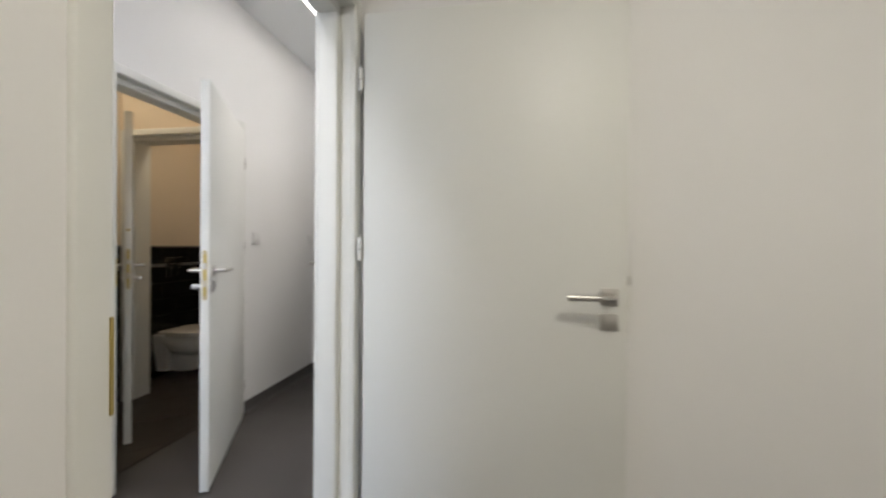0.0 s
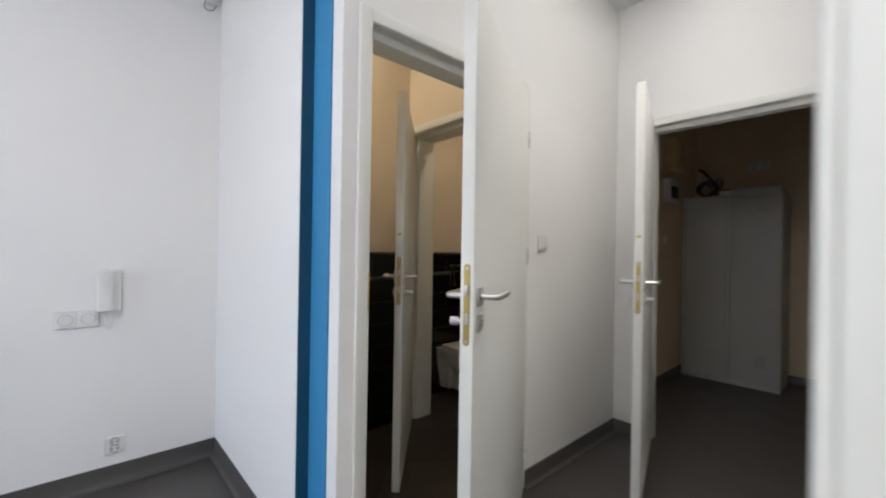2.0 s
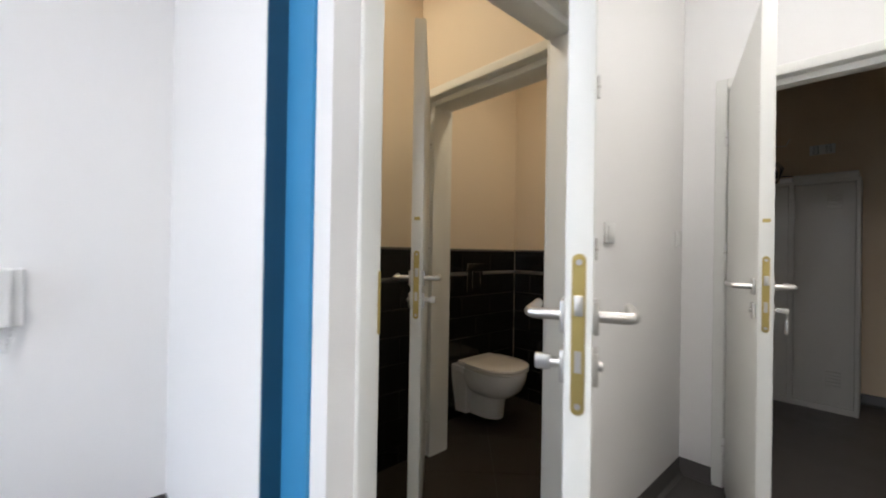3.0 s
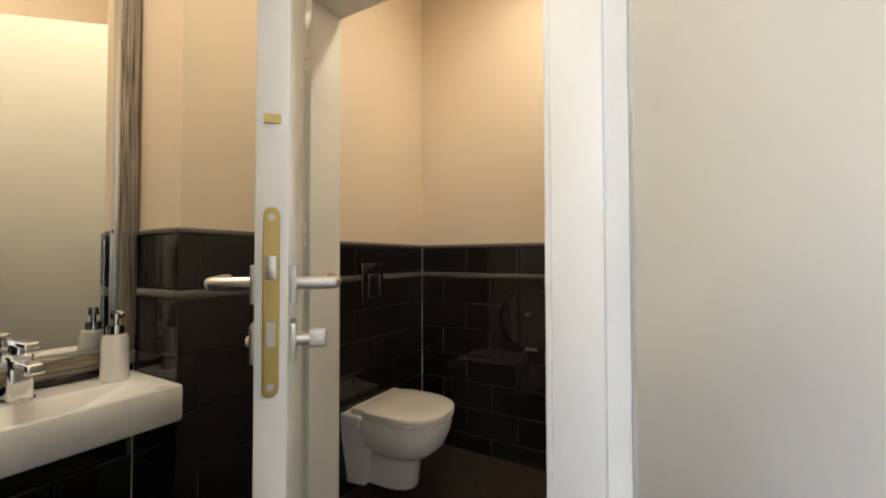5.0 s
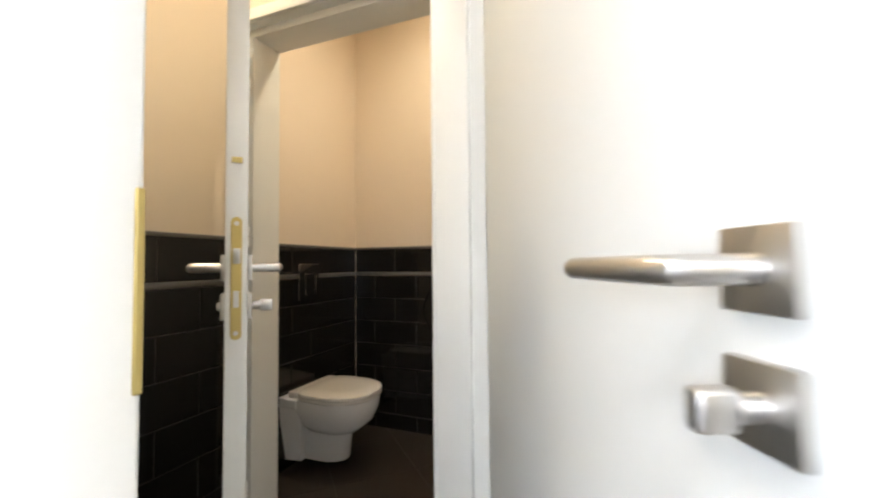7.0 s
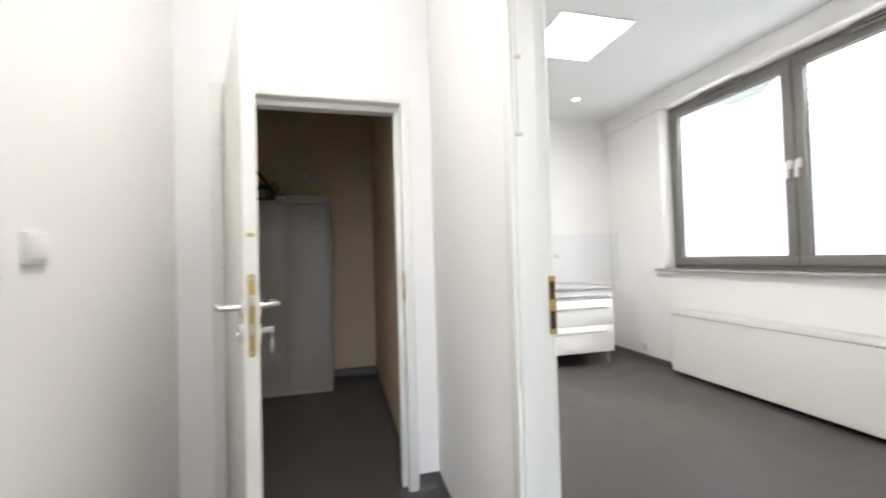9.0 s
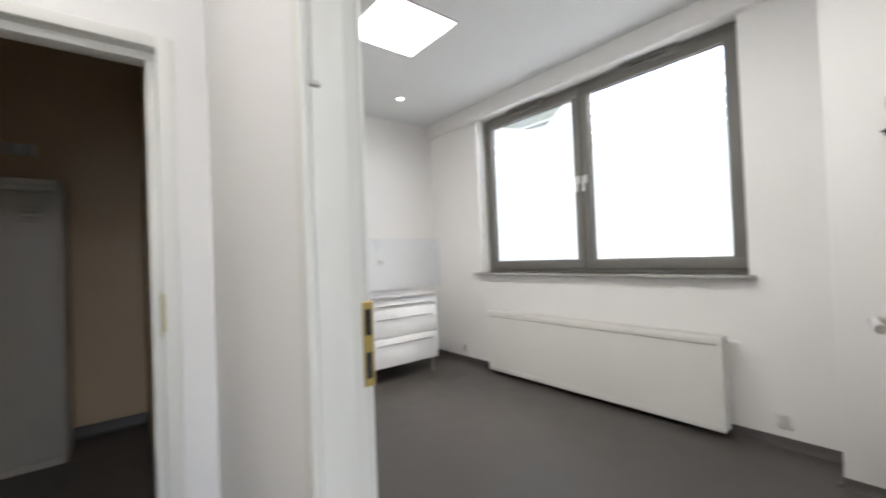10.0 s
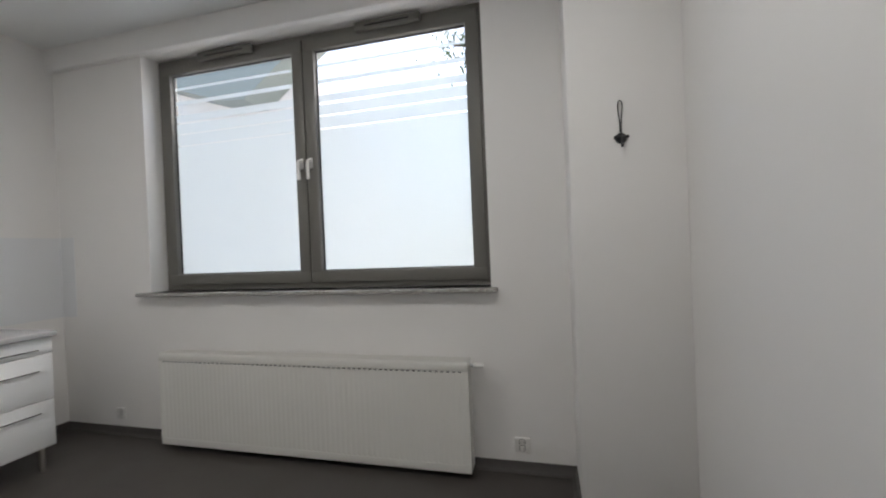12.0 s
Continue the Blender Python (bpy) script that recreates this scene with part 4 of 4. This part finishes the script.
def mirror():
    m = thing("mirror", "tall wall mirror in a weathered silver wood frame", "mirror", at=pose(-2.944, 1.745, 0))
    L, z0, z1, w = 0.617, 0.815, 1.955, 0.043
    for y0, y1, a, b in ((0, L, z0, z0 + w), (0, L, z1 - w, z1), (0, w, z0 + w, z1 - w), (L - w, L, z0 + w, z1 - w)):
        part("frame_rail", box(0, 0.028, y0, y1, a, b, 0.005, 3), M_WOOD_FLAT if y1 - y0 > 0.3 else M_WOOD, m)
    for y0, y1, a, b in ((w, L - w, z0 + w, z0 + w + 0.008), (w, L - w, z1 - w - 0.008, z1 - w), (w, w + 0.008, z0 + w, z1 - w), (L - w - 0.008, L - w, z0 + w, z1 - w)):
        part("inner_bead", box(0, 0.022, y0, y1, a, b, 0.002), M_STEEL, m, "silver inner bead")
    bm = bmesh.new()
    a, b, c, d, e = w + 0.006, L - w - 0.006, z0 + w + 0.006, z1 - w - 0.006, 0.022
    o = [bm.verts.new(p) for p in ((0.008, a, c), (0.008, b, c), (0.008, b, d), (0.008, a, d))]
    i = [bm.verts.new(p) for p in ((0.011, a + e, c + e), (0.011, b - e, c + e), (0.011, b - e, d - e), (0.011, a + e, d - e))]
    k = [bm.verts.new(p) for p in ((0.003, a, c), (0.003, b, c), (0.003, b, d), (0.003, a, d))]
    bm.faces.new(i)
    bm.faces.new(k[::-1])
    for n in range(4):
        bm.faces.new((o[n], o[(n + 1) % 4], i[(n + 1) % 4], i[n]))
        bm.faces.new((k[n], k[(n + 1) % 4], o[(n + 1) % 4], o[n]))
    bmesh.ops.recalc_face_normals(bm, faces=bm.faces)
    g = part("mirror_glass", bm, M_MIRROR, m, "bevelled mirror glass")
    for p in g.data.polygons:
        p.use_smooth = False


mirror()


def toilet():
    t = thing("toilet", "white wall-hung ceramic toilet with a closed lid", "toilet", at=pose(-2.94, 3.372, 0))
    n = 36

    def oval(x0, x1, hw, z, back=0.0, p=2.3):
        """A D-shaped ring: square at the wall, round at the front."""
        out = []
        cx = (x0 + x1) / 2
        for k in range(n):
            a = 2 * math.pi * k / n
            c, s = math.cos(a), math.sin(a)
            e = 2 / p if c > 0 else 2 / 5.0
            out.append((0.9 * cx + 0.9 * (x1 - x0) / 2 * math.copysign(abs(c) ** e, c), hw * math.copysign(abs(s) ** (2 / p if c > 0 else 2 / 4.0), s), z))
        return out
    part("bowl", loft([oval(0.20, 0.375, 0.085, 0.205), oval(0.13, 0.430, 0.125, 0.222), oval(0.08, 0.480, 0.158, 0.265), oval(0.05, 0.508, 0.177, 0.325), oval(0.03, 0.518, 0.181, 0.375), oval(0.04, 0.515, 0.178, 0.385)]), M_CERAMIC, t)
    part("pedestal", loft([oval(0.0, 0.335, 0.080, 0.055), oval(0.0, 0.340, 0.083, 0.062), oval(0.0, 0.350, 0.088, 0.16), oval(0.0, 0.366, 0.096, 0.22), oval(0.0, 0.39, 0.11, 0.26)]), M_CERAMIC, t)
    bm = box(0.0, 0.115, -0.180, 0.180, 0.345, 0.394, 0.007, 3)
    part("rear_deck", bm, M_CERAMIC, t)
    rings = [[(0.0, -0.136, 0.10), (0.096, -0.122, 0.10), (0.096, 0.122, 0.10), (0.0, 0.136, 0.10)], [(0.0, -0.165, 0.25), (0.125, -0.155, 0.25), (0.125, 0.155, 0.25), (0.0, 0.165, 0.25)], [(0.0, -0.176, 0.345), (0.130, -0.170, 0.345), (0.130, 0.170, 0.345), (0.0, 0.176, 0.345)]]
    rings.insert(0, [(0.0, -0.130, 0.056), (0.090, -0.116, 0.056), (0.090, 0.116, 0.056), (0.0, 0.130, 0.056)])
    part("back_shell", loft(rings), M_CERAMIC, t)
    part("seat", loft([oval(0.095, 0.520, 0.180, 0.388), oval(0.09, 0.525, 0.184, 0.392), oval(0.09, 0.525, 0.184, 0.402), oval(0.10, 0.520, 0.180, 0.405)]), M_SEAT, t)
    part("lid", loft([oval(0.095, 0.522, 0.181, 0.407), oval(0.09, 0.527, 0.186, 0.412), oval(0.09, 0.525, 0.185, 0.424), oval(0.11, 0.505, 0.170, 0.432), oval(0.2, 0.42, 0.10, 0.435)]), M_SEAT, t, "closed cream plastic lid")
    part("hinge_bar", box(0.050, 0.110, -0.165, 0.165, 0.394, 0.426, 0.007, 3), M_SEAT, t)


toilet()
fl = thing("flush_plate", "black glass flush plate with a chrome edge", "flush plate", at=pose(-2.935, 3.408, 0.982))
part("plate", box(0, 0.010, -0.083, 0.083, -0.100, 0.100, 0.002), M_TILE, fl)
for y0, y1, z0, z1 in ((-0.085, 0.085, 0.098, 0.102), (-0.087, -0.083, -0.100, 0.102), (-0.032, 0.055, 0.040, 0.046), (-0.036, -0.030, -0.070, 0.046), (0.050, 0.056, -0.070, 0.046), (-0.032, 0.055, -0.074, -0.068)):
    part("chrome_edge", box(0.009, 0.014, y0, y1, z0, z1, 0.001), M_CHROME, fl)
dp = thing("paper_dispenser", "round black toilet paper dispenser on the tiled wall", "paper dispenser", at=pose(-2.225, 3.892, 0.80))
part("drum", cyl((0, 0, 0), "-y", 0.165, 0.115, 44, 0.155, 0.012), M_TILE, dp)
part("rim", sweep([(0.157 * math.cos(a), -0.112, 0.157 * math.sin(a)) for a in [k * math.pi / 20 for k in range(41)]], 0.003, seg=6, up=(0, 1, 0)), M_TILE, dp)
part("badge", box(-0.018, 0.006, -0.118, -0.114, 0.018, 0.034, 0.001), M_TRIM, dp, "small pale badge")
part("serrated_exit", box(-0.02, 0.04, -0.119, -0.113, -0.155, -0.140, 0.001), M_TRIM, dp)


# ---- outside ----
def neighbour():
    h = thing("neighbour_house", "pale rendered neighbouring house with a grey-green roof verge", "house", at=pose(9.2, 8.2, 0.30))
    part("wall", box(0, 8, 0, 9, -0.46, 5.5), M_RENDER, h)
    out = [(4.6, 5.75), (2.7, 5.08), (1.6, 4.72), (1.0, 4.68), (-0.75, 5.92), (-0.75, 6.4), (4.6, 7.0)]
    part("roof", loft([[(-0.9, y, z) for y, z in out], [(-0.02, y, z) for y, z in out]]), M_ROOF, h, "grey-green roof verge")


neighbour()


def tree(x, y):
    t = thing("tree", "leafy tree standing outside the window", "tree", at=pose(x, y, -0.16))
    rnd = random.Random(7)
    pts = [(0.05 * math.sin(k), 0.04 * k * 0.3, k * 0.7) for k in range(9)]
    bm = bmesh.new()
    for a, b, k in zip(pts, pts[1:], range(9)):
        add_sweep(bm, [a, b], 0.18 - 0.017 * k, seg=9)
    tips = []
    for k in range(16):
        z = rnd.uniform(4.2, 5.5)
        a = rnd.uniform(0, 6.28)
        L = rnd.uniform(0.8, 1.9)
        p1 = (0.5 * L * math.cos(a), 0.5 * L * math.sin(a), z + 0.3)
        p2 = (L * math.cos(a), L * math.sin(a), z + rnd.uniform(0.3, 0.9))
        add_sweep(bm, [(0, 0, z), p1, p2], 0.035, seg=6)
        tips += [p1, p2]
    part("trunk", bm, M_BARK, t)
    verts, faces = [], []
    for k in range(4200):
        c = Vector(rnd.choice(tips)) + Vector((rnd.gauss(0, 0.35), rnd.gauss(0, 0.35), rnd.gauss(0.1, 0.3)))
        u = Vector((rnd.gauss(0, 1), rnd.gauss(0, 1), rnd.gauss(0, 1))).normalized()
        v = u.orthogonal().normalized()
        s = rnd.uniform(0.05, 0.10)
        i = len(verts)
        verts += [c - u * s, c + v * s * 0.45, c + u * s, c - v * s * 0.45]
        faces.append((i, i + 1, i + 2, i + 3))
    me = bpy.data.meshes.new("crown")
    me.from_pydata(verts, [], faces)
    me.materials.append(M_LEAF)
    cr = new("crown", me)
    cr.parent = t


tree(8.6, 2.2)


# ---- tiles ----
TW, TH, TG = 0.305, 0.150, 0.003


def tile_mesh(w, h):
    """A glazed tile with a low bevelled rim, in its own plane x right, z up, looking along -y."""
    bm = bmesh.new()
    b, d = 0.006, 0.0055
    o = [(0, 0), (w, 0), (w, h), (0, h)]
    i = [(b, b), (w - b, b), (w - b, h - b), (b, h - b)]
    r = [[bm.verts.new((x, 0.003, z)) for x, z in o], [bm.verts.new((x, -0.0025, z)) for x, z in o], [bm.verts.new((x, -d + 0.001, z)) for x, z in i]]
    for a, c in zip(r, r[1:]):
        for k in range(4):
            bm.faces.new((a[k], a[(k + 1) % 4], c[(k + 1) % 4], c[k]))
    bm.faces.new(r[2])
    bmesh.ops.recalc_face_normals(bm, faces=bm.faces)
    me = mesh_of("tile", bm, M_TILE)
    for p in me.polygons:
        p.use_smooth = False
    return me


tile_cache = {}


def tiled(name, at, length, start=0.0, label="glossy black tile dado with grey trim", gap=None):
    """A dado of tiles over a stretch: local x along the wall, looking along -y."""
    d = thing(name, label, "tiles", "", "structure", at)
    part("grout", box(0, length, -0.0015, 0.0, 0.0, 1.183), M_GROUT, d)
    part("top_trim", box(0, length, -0.010, 0.0, 1.178, 1.192, 0.003), M_TRIM, d, "grey metal edge trim")
    part("pencil_trim", box(0, length, -0.009, 0.0, 1.004, 1.026, 0.004), M_TRIM, d, "grey pencil tile strip")
    rows = [(1.0275, 1.177)] + [(1.0025 - 0.150 * (k + 1) + TG / 2, 1.0025 - 0.150 * k - TG / 2) for k in range(6)] + [(0.0, 1.0025 - 0.9 - TG / 2)]
    for k, (z0, z1) in enumerate(rows):
        x = start - (TW / 2 if k % 2 else 0.0)
        while x > 0:
            x -= TW
        while x < length - 0.004:
            a, b = max(0.0, x + TG / 2), min(length, x + TW - TG / 2)
            if b - a > 0.012:
                key = (round(b - a, 3), round(z1 - z0, 3))
                if key not in tile_cache:
                    tile_cache[key] = tile_mesh(*key)
                ob = new("tile", tile_cache[key])
                ob.parent = d
                ob.location = (a, -0.0015, z0)
            x += TW
    return d


tiled("tiles_toilet_back", pose(-2.939, 3.90, 0), 1.139)
tiled("tiles_toilet_west", pose(-2.945, 2.88, 0, 0, 0, 90), 1.014, start=0.405 - TW)
tiled("tiles_chase_side", pose(-2.71, 2.364, 0, 0, 0, 90), 0.335, start=0.058)
tiled("tiles_chase_front", pose(-2.939, 2.37, 0), 0.229, start=-0.03)
tiled("tiles_basin_wall", pose(-2.945, 1.715, 0, 0, 0, 90), 0.649, start=0.18)
tiled("tiles_south", pose(-1.80, 1.715, 0, 0, 0, 180), 1.139)
ft = thing("tiles_washroom_floor", "dark brown matt floor tiles laid diagonally", "floor tiles", "", "structure")
part("screed", box(-2.945, -1.80, 1.715, 3.90, 0.0, 0.003), M_GROUT, ft)


def clip(poly, axis, lim, sign):
    out = []
    for p, q in zip(poly, poly[1:] + poly[:1]):
        a, b = sign * (p[axis] - lim), sign * (q[axis] - lim)
        if a >= 0:
            out.append(p)
        if a * b < 0:
            u = a / (a - b)
            out.append((p[0] + (q[0] - p[0]) * u, p[1] + (q[1] - p[1]) * u))
    return out


T = 0.42
for i in range(-9, 10):
    for j in range(-9, 10):
        c, s = math.cos(radians(45)), math.sin(radians(45))
        sq = []
        for a, b in ((0, 0), (1, 0), (1, 1), (0, 1)):
            u, v = (i + a) * T + (0.0015 if a == 0 else -0.0015), (j + b) * T + (0.0015 if b == 0 else -0.0015)
            sq.append((-2.3 + u * c - v * s, 2.9 + u * s + v * c))
        for axis, lim, sign in ((0, -2.945, 1), (0, -1.80, -1), (1, 1.715, 1), (1, 3.90, -1)):
            sq = clip(sq, axis, lim, sign) if len(sq) > 2 else []
        if len(sq) > 2:
            bm = loft([[(x, y, 0.001) for x, y in sq], [(x, y, 0.006) for x, y in sq]])
            ob = part("floor_tile", bm, M_FTILE, ft)
